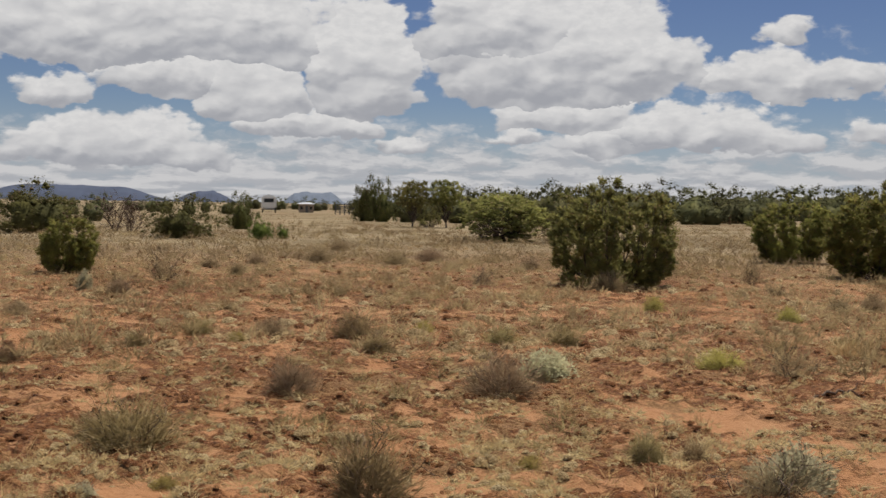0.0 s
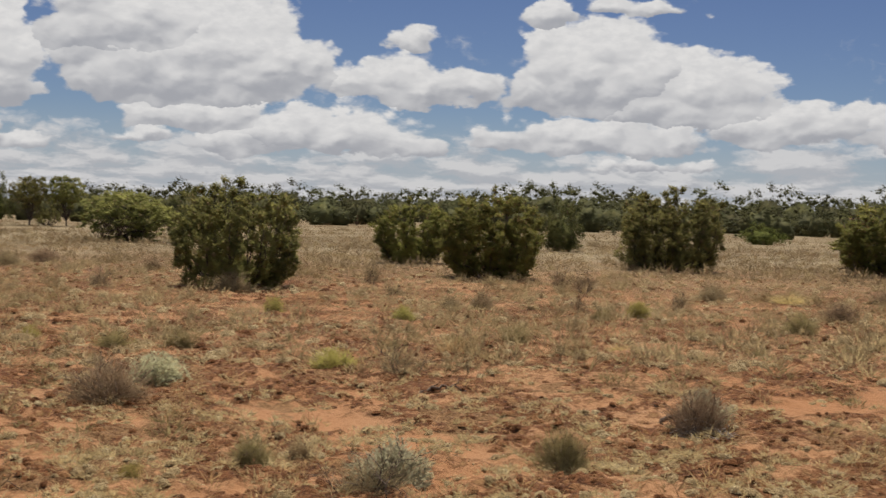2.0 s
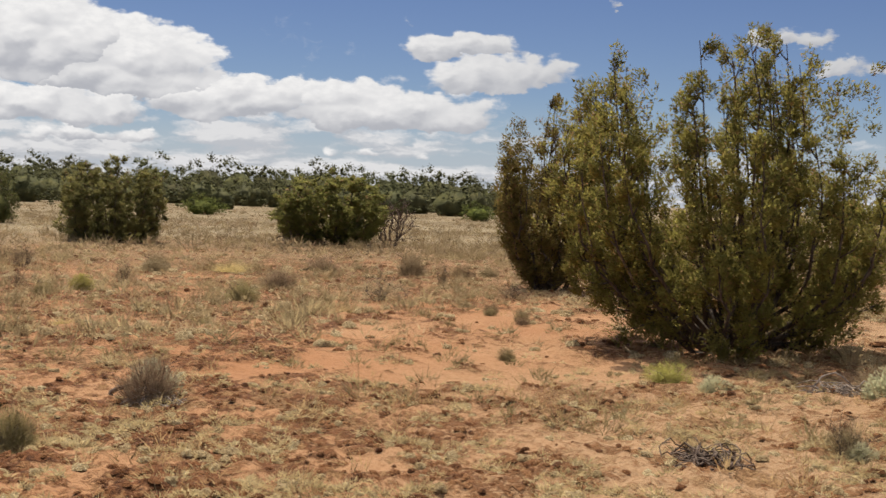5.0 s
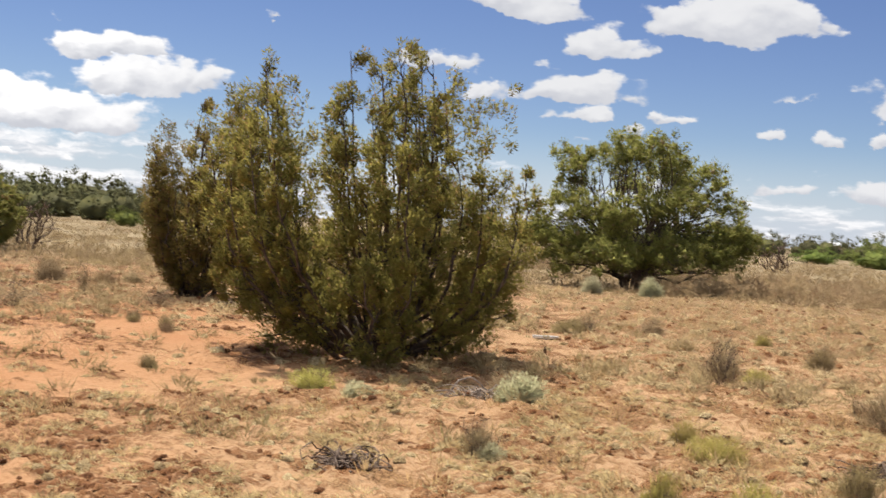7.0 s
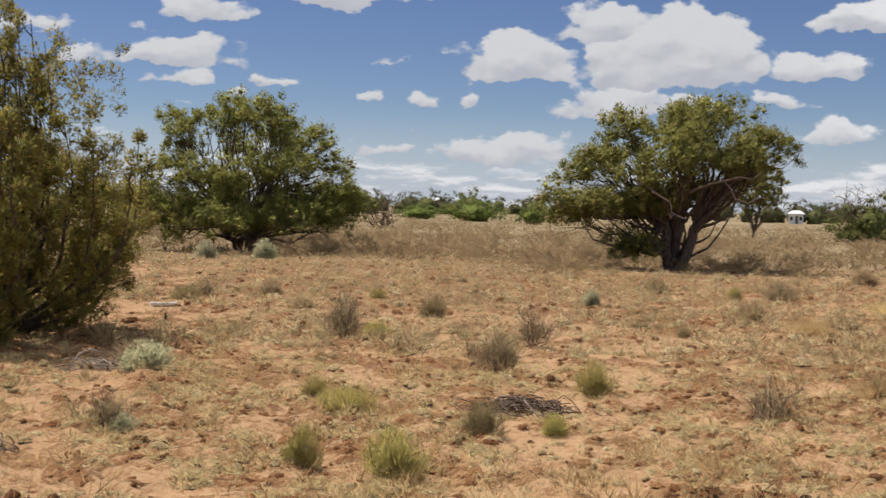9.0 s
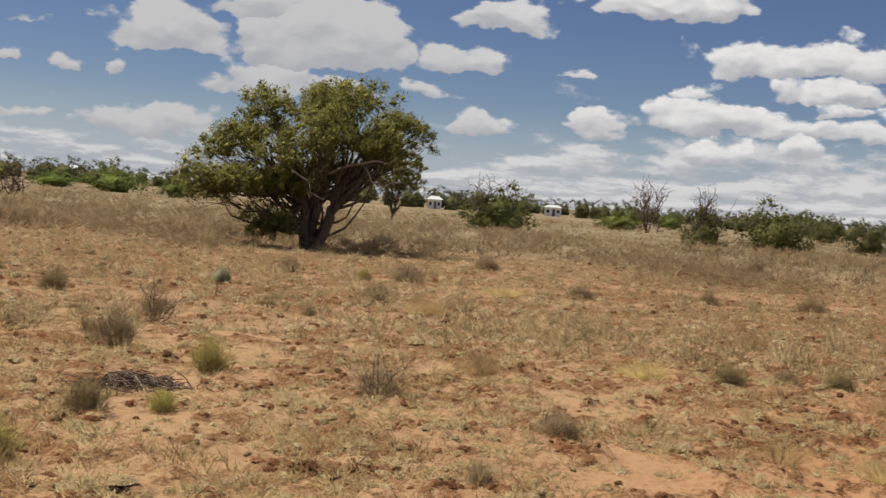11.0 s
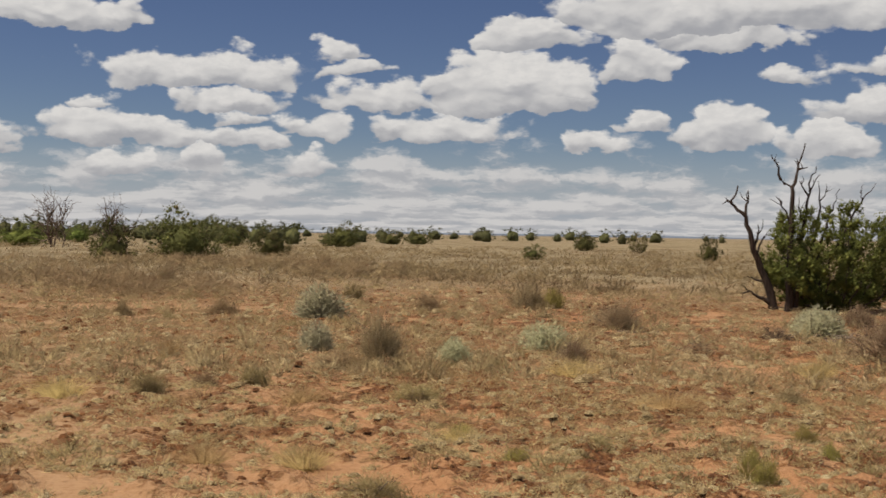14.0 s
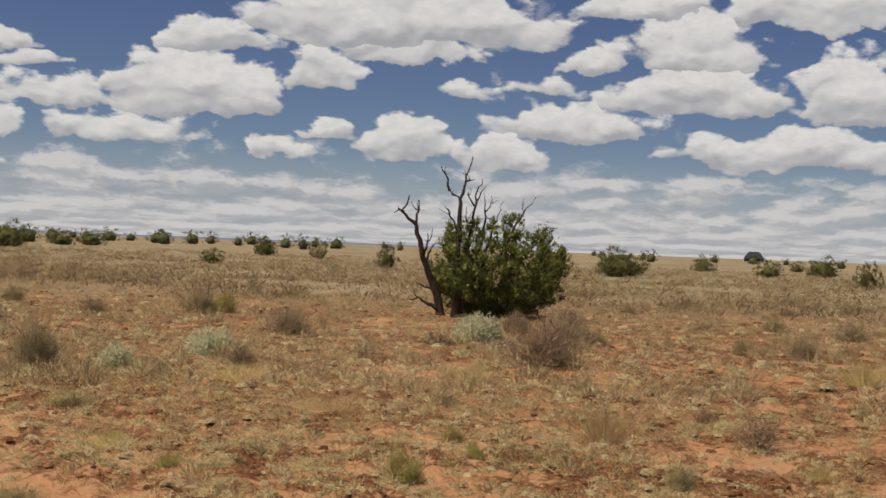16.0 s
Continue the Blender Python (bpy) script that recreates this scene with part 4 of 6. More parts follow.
far_a = Kind("far_tree_a", *clump_crown(rng, 1.3, 1.0, 15, 7, 12, 0.040, trunk=0.024, stems=1, swell=1.45, boughs=False, flat=0.95, low=-0.45, sides=3, twigs=0, tuft=0.44, core=0.4), BARK, FAR_GREEN, across=1.3)
far_b = Kind("far_tree_b", *clump_crown(rng, 1.3, 1.0, 14, 7, 12, 0.040, trunk=0.024, stems=1, swell=1.5, boughs=False, flat=0.95, low=-0.45, sides=3, twigs=0, tuft=0.44, core=0.4), BARK, FAR_GREEN, across=1.3)
far_c = Kind("far_tree_c", *clump_crown(rng, 1.3, 1.0, 15, 7, 12, 0.040, trunk=0.024, stems=2, swell=1.45, boughs=False, flat=0.95, low=-0.45, sides=3, twigs=0, tuft=0.44, core=0.4), BARK, FAR_GREEN, across=1.3)

DENSE = "dense dark green juniper bush rooted in red sand"
for kind, x, y, wide, tall, label in (
        (near_a, 3.6, 25.6, 2.75, 2.35, "dense upright juniper bush with grey stems showing"),
        (near_b, -8.2, 26.6, 1.45, 1.42, "small rounded green juniper bush in dry grass"),
        (bush_b, -11.6, 53.8, 3.7, 1.95, DENSE), (bush_c, -20.2, 60.1, 6.4, 2.6, "wide olive green juniper at the edge of the scrub"),
        (bush_b, -12.5, 75.0, 2.4, 2.3, DENSE), (lime_a, -8.0, 53.2, 1.5, 1.1, "small bright green bush in pale grass"),
        (lime_a, -7.3, 55.4, 0.75, 0.7, "small bright green bush in pale grass"), (bush_c, -7.6, 120.0, 3.6, 4.6, "tall dark pinyon on the far flat"),
        (near_c, 3.0, 57.7, 5.6, 2.6, "low spreading olive green juniper with bare lower twigs"), (bush_b, 6.5, 61.0, 4.2, 2.6, DENSE),
        (near_b, 11.0, 38.2, 2.7, 2.25, "green juniper bush with open grey stems"), (near_b, 10.8, 30.1, 3.1, 2.55, "bright green rounded juniper over dark stems"),
        (bush_b, 23.0, 54.5, 3.0, 2.5, DENSE), (bush_a, -1.1, 94.0, 2.4, 2.4, DENSE), (bush_b, -6.0, 118.0, 3.4, 4.2, DENSE), (near_a, 18.8, 35.4, 3.6, 2.8, "dense dark juniper with ragged top"),
        (near_b, 25.6, 32.9, 4.4, 2.75, "open green pinyon bush with grey dead side branches"),
        (lime_a, 49.3, 78.8, 4.3, 1.7, "low bright green shrub in pale grass"), (lime_a, 71.6, 72.1, 3.8, 1.7, "low bright green shrub in pale grass"),
        (bush_c, 77.2, -9.5, 6.2, 3.0, "broad green bush with thin bare twigs on top"),
        (bush_c, 67.6, -24.3, 5.4, 3.1, "broad olive green juniper in grey scrub"), (bush_b, 60.4, -17.9, 2.8, 2.2, "low juniper with dead sticks on top"),
        (lime_a, 116.0, -26.0, 6.6, 2.1, "low bright green shrub in pale grass"), (lime_a, 150.0, -40.0, 4.0, 2.3, "low bright green shrub in pale grass"),
        (bush_b, 128.2, -51.2, 4.6, 2.8, DENSE), (bush_c, 77.7, -34.1, 3.4, 2.1, "rounded green bush in grey scrub"),
        (bush_c, 123.7, -62.8, 5.4, 3.0, DENSE), (bush_b, 162.6, -90.9, 4.5, 2.3, DENSE), (bush_c, 167.8, -98.8, 5.6, 2.4, DENSE),
        (bush_b, 67.0, -48.6, 1.9, 1.05, "small green bush alone in pale grass"), (bush_c, 113.5, -89.5, 3.1, 2.3, DENSE),
        (bush_b, 110.9, -87.6, 2.9, 2.2, DENSE), (bush_a, 95.8, -82.6, 2.2, 2.35, DENSE), (bush_b, 62.9, -60.9, 1.8, 1.8, "olive bush in pale grass"),
        (bush_c, 51.1, -72.6, 4.0, 2.2, "rounded olive green juniper in pale grass"), (bush_c, 54.3, -77.6, 4.8, 2.2, "rounded olive green juniper in pale grass"),
        (bush_b, 59.0, -75.6, 2.7, 1.9, DENSE), (bush_c, 74.5, -122.4, 3.4, 2.0, DENSE), (bush_b, 56.2, -104.0, 3.2, 1.7, DENSE),
        (bush_b, 84.1, -163.5, 2.6, 1.7, DENSE), (bush_c, 57.3, -117.2, 4.3, 2.3, DENSE), (bush_b, 32.1, -72.0, 1.9, 1.7, "olive bush in pale grass"),
        (lime_a, 132.6, 25.4, 9.0, 3.0, "spreading bright green bush beyond the scrub"), (lime_a, 140.2, 33.6, 7.0, 2.1, "spreading bright green bush beyond the scrub"),
        (lime_a, 120.0, 17.0, 4.5, 2.4, "spreading bright green bush beyond the scrub")):
    kind.plant("juniper_bush" if kind is not lime_a else "green_bush", x, y, wide, tall, float(rng.uniform(0, 360)), label, "bush",
               "juniper bushes" if kind is not lime_a else "bright green bushes", 0.03 * tall)

# the far woods: bearing from, to, distance from, to, height from, to, how many
for b0, b1, d0, d1, h0, h1, count in ((-3.5, 6, 110, 165, 3.0, 4.4, 22), (5, 46, 120, 175, 3.2, 4.8, 52), (6, 21, 180, 250, 4.6, 7.0, 22), (21, 50, 180, 250, 5.4, 8.0, 48),
                                      (58, 96, 190, 280, 3.2, 5.2, 46), (58, 92, 290, 400, 4.4, 6.4, 24), (93, 115, 220, 300, 3.4, 5.0, 48), (104, 120, 150, 220, 2.4, 3.4, 14), (115, 132, 260, 420, 2.6, 4.4, 18),
                                      (132, 156, 240, 480, 1.8, 3.2, 12), (-21, -9.3, 140, 230, 1.9, 2.9, 16), (-9.3, -3, 240, 300, 2.6, 3.4, 12), (-21, -16, 90, 120, 2.2, 2.9, 4)):
    for i in range(count):
        b = radians(b0 + (b1 - b0) * (i + rng.uniform(0, 1)) / count)
        d = rng.uniform(d0, d1)
        tall = rng.uniform(h0, h1)
        kind = (far_a, far_b, far_c, far_a)[rng.integers(0, 4)]
        kind.plant("far_tree", d * math.sin(b), d * math.cos(b), tall * rng.uniform(1.15, 1.9), tall, float(rng.uniform(0, 360)),
                   "dark green tree of the far woods", "tree", "far woods", 0.03 * tall)

# ---------------------------------------------------------------- shrubs
def twig_frame(rng, stems=9, forks=3, twigs=3, thick=0.012, spread=0.5, droop=0.0):
    """A bare twiggy bush of unit size: stems fork into branches and those into twigs."""
    paths = []
    for s in range(stems):
        th = s * 2.39996 + rng.uniform(-0.4, 0.4)
        out = rng.uniform(0.15, 1.0) * spread
        tip = np.array([math.cos(th) * out, math.sin(th) * out, rng.uniform(0.45, 1.0) * (1 - 0.45 * out / max(spread, 0.01))])
        p, r = limb(rng, (math.cos(th) * 0.03, math.sin(th) * 0.03, -0.02), tip, thick, thick * 0.45, 0.16, 5)
        paths.append((p, r))
        for _ in range(forks):
            a = p[rng.integers(1, 4)]
            d = unit(tip - p[0] + rng.normal(size=3) * 0.45)
            q, r2 = limb(rng, a, a + d * rng.uniform(0.22, 0.46) - np.array([0, 0, droop]), thick * 0.5, thick * 0.22, 0.16, 4)
            paths.append((q, r2))
            for _ in range(twigs):
                b = q[rng.integers(1, 4)]
                e = unit(d + rng.normal(size=3) * 0.6)
                paths.append(limb(rng, b, b + e * rng.uniform(0.1, 0.24), thick * 0.28, thick * 0.1, 0.14, 3))
    v, f = tubes(paths, 3)
    v[:, 2] = np.maximum(v[:, 2], -0.03)
    return v, f


def brush_dome(rng, count, length, width, dome=0.9, upright=0.8, low=0.08):
    """A cushion of fine upright blades filling a dome of unit size."""
    stems = 34
    th, u = np.arange(stems) * 2.39996 + rng.uniform(-0.4, 0.4, stems), (np.arange(stems) + 0.5) / stems
    stem = np.stack([np.cos(th) * np.sqrt(1 - u * u), np.sin(th) * np.sqrt(1 - u * u), u], 1)
    reach, own = rng.uniform(0.5, 1.12, stems), rng.integers(0, stems, count)
    d = unit(stem[own] + np.clip(rng.normal(size=(count, 3)), -1.6, 1.6) * 0.20)
    d[:, 2] = np.abs(d[:, 2])
    rad = rng.uniform(0.25, 1.0, count) ** 0.6 * reach[own]
    base = np.stack([d[:, 0] * rad * 0.46, d[:, 1] * rad * 0.46, low + d[:, 2] * rad * (dome - low - length * 0.5)], 1)
    ahead = d * (1 - upright) + np.array([0, 0, upright]) + rng.normal(size=(count, 3)) * 0.30
    v, f = blade_tris(rng, base, ahead, length * np.where(rng.uniform(0, 1, count) < 0.08, 1.7, rng.uniform(0.5, 1.2, count)), width)
    return v, f, np.repeat(unit(d * 0.7 + np.array([0, 0, 0.5])), 3, 0)


def fountain(rng, count, width, lean=0.55):
    """A bunch of dry blades that fan out of one foot, unit size."""
    th, out = rng.uniform(0, 2 * np.pi, count), rng.uniform(0, 1, count) ** 0.7
    base = np.stack([np.cos(th) * out * 0.16, np.sin(th) * out * 0.16, np.zeros(count)], 1)
    ahead = np.stack([np.cos(th) * out * lean, np.sin(th) * out * lean, 1.05 - 0.45 * out], 1) + rng.normal(size=(count, 3)) * 0.13
    v, f = blade_tris(rng, base, ahead, rng.uniform(0.55, 1.05, count), width)
    return v, f, np.repeat(unit(ahead * 0.3 + np.array([0, 0, 0.8])), 3, 0)


rng = np.random.default_rng(23)
SHRUBS = {}
for key, wood, mat, make in (
        ("olive_brush", DEAD_TWIG, OLIVE, lambda: brush_dome(rng, 2100, 0.20, 0.010, upright=0.55)),
        ("grey_brush", DEAD_TWIG, GREY, lambda: brush_dome(rng, 2000, 0.21, 0.009, upright=0.5)),
        ("sage", DEAD_TWIG, SAGE, lambda: brush_dome(rng, 3600, 0.085, 0.024, upright=0.35)),
        ("rabbitbrush", DEAD_TWIG, YELLOW, lambda: brush_dome(rng, 2000, 0.20, 0.012, upright=0.6)),
        ("brown_brush", DEAD_TWIG, BROWN, lambda: brush_dome(rng, 1700, 0.20, 0.010, upright=0.5)),
        ("straw_bunch", DEAD_TWIG, STRAW, lambda: fountain(rng, 900, 0.008, 0.75)),
        ("dead_shrub", DEAD_TWIG, GREY, lambda: brush_dome(rng, 650, 0.26, 0.007, dome=0.85, upright=0.45))):
    SHRUBS[key] = []
    for _ in range(4 if key != "sage" else 2):
        many = {"dead_shrub": (9, 4, 3, 0.011), "grey_brush": (8, 2, 2, 0.009), "straw_bunch": (3, 1, 1, 0.006)}.get(key, (7, 2, 1, 0.009))
        frame_ = twig_frame(rng, *many)
        SHRUBS[key].append(Kind(key, frame_, make() if make else None, wood, mat, ("wood", "foliage")))

OLIVE_BRUSH_A = [
    (-0.39, 6.62, 0.58, 0.48), (-2.02, 7.95, 0.71, 0.42), (-2.33, 8.07, 0.3, 0.26), (-1.08, 14.76, 0.58, 0.4),
    (-0.7, 13.35, 0.49, 0.29), (0.72, 14.3, 0.48, 0.29), (1.47, 14.4, 0.47, 0.3), (1.33, 7.75, 0.34, 0.27),
    (-3.04, 15.11, 0.44, 0.25), (-3.43, 13.61, 0.29, 0.23), (3.29, 7.26, 0.33, 0.33), (4.63, 13.76, 0.44, 0.31),
    (5.67, 14.54, 0.44, 0.29), (8.24, 17.54, 0.46, 0.28), (10.45, 15.41, 0.54, 0.41), (3.26, 7.25, 0.35, 0.32),
    (17.07, 3.79, 0.4, 0.36), (18.91, 8.41, 0.59, 0.29), (8.18, 1.46, 0.33, 0.33), (16.85, 3.78, 0.39, 0.34),
    (18.48, 8.26, 0.57, 0.33), (23.88, 0.95, 0.46, 0.35),
]
OLIVE_BRUSH_B = [
    (11.39, -3.92, 0.4, 0.26), (11.14, -1.51, 0.32, 0.21), (6.33, -3.67, 0.45, 0.2), (9.76, -6.01, 0.43, 0.17),
    (25.16, -13.28, 0.55, 0.47), (11.57, -5.12, 0.3, 0.21), (6.97, -5.94, 0.22, 0.15), (9.85, -6.05, 0.51, 0.19),
    (11.6, -5.12, 0.36, 0.21), (19.05, -27.99, 0.56, 0.31), (19.97, -32.45, 0.62, 0.38), (12.95, -24.87, 0.57, 0.37),
    (4.27, -7.47, 0.25, 0.21),
]
GREY_BRUSH_A = [
    (-1.28, 10.35, 0.46, 0.42), (0.54, 10.54, 0.71, 0.45), (-2.1, 14.92, 0.5, 0.29), (7.18, 20.23, 0.43, 0.34),
    (-3.4, 33.46, 0.81, 0.56), (-3.59, 42, 0.82, 0.51), (-4.53, 26.8, 0.32, 0.4), (-4.89, 32.02, 0.63, 0.39),
    (-5.74, 30.03, 0.59, 0.36), (-5.7, 21.4, 0.52, 0.36), (2.29, 31.4, 0.61, 0.41), (-1.28, 32.89, 0.79, 0.46),
    (-0.35, 34.83, 1, 0.49), (-6.09, 17.41, 0.42, 0.26), (4.79, 8.23, 0.49, 0.46), (12.54, 21.71, 0.58, 0.4),
    (6.32, 19.31, 0.39, 0.28), (7.01, 19.75, 0.41, 0.31), (12.74, 17.75, 0.63, 0.42), (17.41, 19.4, 0.74, 0.64),
    (16.61, 21.47, 0.9, 0.4), (13.07, 22.58, 0.63, 0.44),
]
GREY_BRUSH_B = [
    (11.6, -15.0, 0.8, 0.45), (12.4, -16.6, 1.1, 0.70), (3.3, 24.0, 0.8, 0.5),
    (19.4, 19.02, 0.51, 0.29), (11.58, 1.93, 0.46, 0.46), (22.87, -1.32, 0.68, 0.43), (10.65, 5.26, 0.51, 0.28),
    (20.1, 7.4, 0.51, 0.3), (23.55, -1.35, 0.72, 0.38), (21.73, -4.41, 0.63, 0.33), (33.62, -10.05, 1.01, 0.68),
    (37.44, -12.88, 0.7, 0.59), (12.96, -7.35, 0.64, 0.76), (8.3, -1.76, 0.41, 0.23), (6.78, -1.06, 0.2, 0.17),
    (21.36, -15.54, 0.87, 0.72), (12.19, -9.71, 0.42, 0.35), (16.15, -13.71, 0.82, 0.61), (10.31, -13.5, 1.09, 0.78),
    (14.17, -18.91, 0.88, 0.65), (14.62, -18.03, 0.62, 0.52), (8.15, -9.22, 0.34, 0.2), (10.42, -23.23, 0.69, 0.58),
    (9, -18.47, 0.58, 0.49),
]
SAGE_A = [
    (0.98, 11.62, 0.6, 0.34), (-6.47, 21.93, 0.33, 0.47), (-1.98, 6.66, 0.22, 0.12), (5.05, 8.6, 0.42, 0.37),
    (9.19, 6.07, 0.27, 0.16), (7.61, 3.82, 0.21, 0.17), (19.87, 1.82, 0.35, 0.39), (20.07, -9.96, 1.03, 0.8),
    (14.65, -7.26, 0.56, 0.47), (9.26, 6.11, 0.34, 0.20), (10.25, 4.95, 0.5, 0.34), (30.9, 11.6, 0.7, 0.7), (30.9, 13.3, 0.65, 0.6), (13.4, -15.6, 0.9, 0.55), (14.2, -16.2, 0.7, 0.45), (2.05, 7.0, 0.5, 0.36), (12.66, -8.25, 0.46, 0.38), (13.39, -10.16, 0.7, 0.49), (13.64, -15.91, 0.74, 0.59),
]
BROWN_BRUSH_A = [
    (1.66, 7.84, 0.23, 0.19), (-4.36, 12.21, 0.3, 0.25), (5.83, 12.81, 0.2, 0.13), (9.17, 8.64, 0.19, 0.15),
    (12.87, 12.51, 0.29, 0.21), (12.39, 11.43, 0.26, 0.23), (18.62, 19.06, 0.63, 0.36), (12.7, 12.35, 0.22, 0.16),
    (12.11, 11.15, 0.21, 0.15), (9.16, 8.58, 0.18, 0.15), (17.65, 5.99, 0.5, 0.22), (16.61, 0.86, 0.4, 0.2),
    (15.83, 0.24, 0.23, 0.19), (18.49, -0.68, 0.48, 0.33), (29.47, -3.51, 0.68, 0.44), (36.12, -0.86, 0.52, 0.42),
    (11.51, -4.54, 0.28, 0.18), (18.63, -0.71, 0.43, 0.33), (28.73, -3.5, 0.68, 0.42), (21.88, -6.85, 0.45, 0.38),
    (21.96, -8.82, 0.68, 0.39), (12.68, -6.65, 0.82, 0.28),
]
BROWN_BRUSH_B = [
    (22.26, -13.55, 0.61, 0.38), (21.49, -13.1, 0.61, 0.42), (12.24, -17.34, 0.39, 0.33), (11.46, -4.54, 0.29, 0.2),
    (11.35, -3.95, 0.33, 0.22), (5.93, -10.52, 0.23, 0.17), (10.06, -18.37, 0.32, 0.34),
]
RABBITBRUSH_A = [
    (9.21, 6.6, 0.42, 0.26),
    (2.87, 12.44, 0.53, 0.26), (3.32, 19.11, 0.36, 0.3), (5.02, 17.58, 0.38, 0.31), (-2.39, 14.21, 0.25, 0.17),
    (-0.23, 15.54, 0.29, 0.2), (-1.58, 6.93, 0.19, 0.1), (0.56, 7.59, 0.18, 0.12), (9.18, 18.1, 0.38, 0.31),
    (9.11, 18.04, 0.34, 0.32), (9.25, 6.69, 0.27, 0.17), (8.94, 2.65, 0.44, 0.22), (6.84, 1.73, 0.43, 0.34),
    (6.89, 2.32, 0.25, 0.33), (8.82, 2.65, 0.45, 0.21), (9.39, 3.06, 0.26, 0.21), (10.34, 0.89, 0.4, 0.33),
    (8.48, 0.99, 0.23, 0.18), (14.17, 3.87, 0.4, 0.22), (19.71, 5.36, 0.27, 0.25), (22.43, -0.51, 0.28, 0.32),
    (8.32, -0.88, 0.16, 0.11), (6.95, -5.16, 0.18, 0.11),
]
RABBITBRUSH_B = [
    (7.87, -5.29, 0.18, 0.14), (21.12, -16.01, 0.64, 0.52), (5.68, -6.16, 0.17, 0.25), (6.82, -5.11, 0.18, 0.14),
    (6.59, -7.68, 0.19, 0.16), (5.83, -7.07, 0.14, 0.15), (5.89, -7.17, 0.16, 0.18), (5.57, -6.16, 0.21, 0.2),
]
STRAW_BUNCH_A = [
    (4.55, 13.57, 0.39, 0.29), (6.66, 13.62, 0.22, 0.15), (14.15, 21.37, 0.62, 0.31), (10.74, 13.31, 0.33, 0.17),
    (16.61, -1.3, 0.46, 0.31), (11.07, -1.48, 0.3, 0.23), (11.36, -3.09, 0.46, 0.28), (16.85, -1.33, 0.44, 0.32),
    (14.77, -2.83, 0.36, 0.22), (20.6, -2.9, 0.59, 0.3), (14.99, -5.39, 0.24, 0.31), (7.4, -3.72, 0.36, 0.2),
    (7.75, -3.14, 0.32, 0.22), (9.49, -11.12, 0.41, 0.3), (7.82, -5.23, 0.27, 0.18), (8.33, -7.82, 0.5, 0.22),
    (10.9, -8.72, 0.54, 0.27), (10.08, -4.97, 0.38, 0.24), (6.54, -15.33, 0.53, 0.46), (5.79, -8.69, 0.35, 0.4),
    (3.82, -8.6, 0.22, 0.2),
]
DEAD_SHRUB_A = [
    (3.41, 11.82, 0.47, 0.41), (6.75, 26.53, 0.44, 0.67), (6.4, 19.56, 0.38, 0.29), (0.84, 25.09, 0.49, 0.47),
    (-5.59, 24.39, 0.75, 0.73), (-1.22, 21.69, 0.42, 0.26), (6.39, 23.18, 0.5, 0.32), (1.87, 6.77, 0.49, 0.33),
    (8.38, 18.74, 0.26, 0.43), (10.82, 24.03, 0.55, 0.62), (11.01, 25.86, 0.41, 0.54), (10.81, 19.73, 0.36, 0.46),
    (12.8, 14.89, 0.94, 0.47), (15.98, 16.86, 0.27, 0.63), (15.02, 14.12, 0.57, 0.37), (7.72, 3.99, 0.21, 0.3),
    (14.54, 4.37, 0.51, 0.56), (19.27, 8.25, 0.31, 0.31), (13.85, 1.9, 0.42, 0.62), (12.32, 2.33, 0.19, 0.3),
    (13.49, 4.08, 0.43, 0.61), (18.96, 8.13, 0.26, 0.43),
]
DEAD_SHRUB_B = [
    (9.45, -0.51, 0.49, 0.44), (7.63, 3.96, 0.29, 0.35), (21.24, -16.22, 0.3, 0.74), (13.22, -14.44, 0.48, 0.39),
    (12.15, -11.79, 0.48, 0.23), (14.01, -23.67, 0.45, 0.32), (7.05, -12.25, 0.47, 0.2), (4.86, -9.58, 0.45, 0.35),
]
TEXTS = {"olive_brush": "olive green brush with tan tips on red soil", "grey_brush": "grey leafless brush of fine twigs",
         "sage": "pale grey-green sagebrush with dark stems", "rabbitbrush": "yellow-green rabbitbrush on sandy soil",
         "brown_brush": "low brown dried-out brush", "straw_bunch": "bunch of dry straw-coloured grass",
         "dead_shrub": "bare dead shrub with dark crooked branches"}
for key, rows in (("olive_brush", OLIVE_BRUSH_A + OLIVE_BRUSH_B), ("grey_brush", GREY_BRUSH_A + GREY_BRUSH_B), ("sage", SAGE_A), ("brown_brush", BROWN_BRUSH_A + BROWN_BRUSH_B), ("rabbitbrush", RABBITBRUSH_A + RABBITBRUSH_B), ("straw_bunch", STRAW_BUNCH_A), ("dead_shrub", DEAD_SHRUB_A + DEAD_SHRUB_B)):
    for x, y, wide, tall in rows:
        kinds = SHRUBS[key]
        kinds[rng.integers(0, len(kinds))].plant(key, x, y, wide * 1.12, max(tall * 1.1, 0.06), float(rng.uniform(0, 360)), TEXTS[key], "shrub" if key != "straw_bunch" else "grass",
                                                 key.replace("_", " ") + " plants", 0.01)

# ---------------------------------------------------------------- ground cover
def scatter(rng, count, r0, r1, b0=-24.0, b1=158.0, power=1.0):
    """Plan points, denser near the path by power."""
    r = r0 * (r1 / r0) ** (rng.uniform(0, 1, count) ** power)
    b = np.radians(rng.uniform(b0, b1, count))
    return r * np.sin(b), r * np.cos(b)


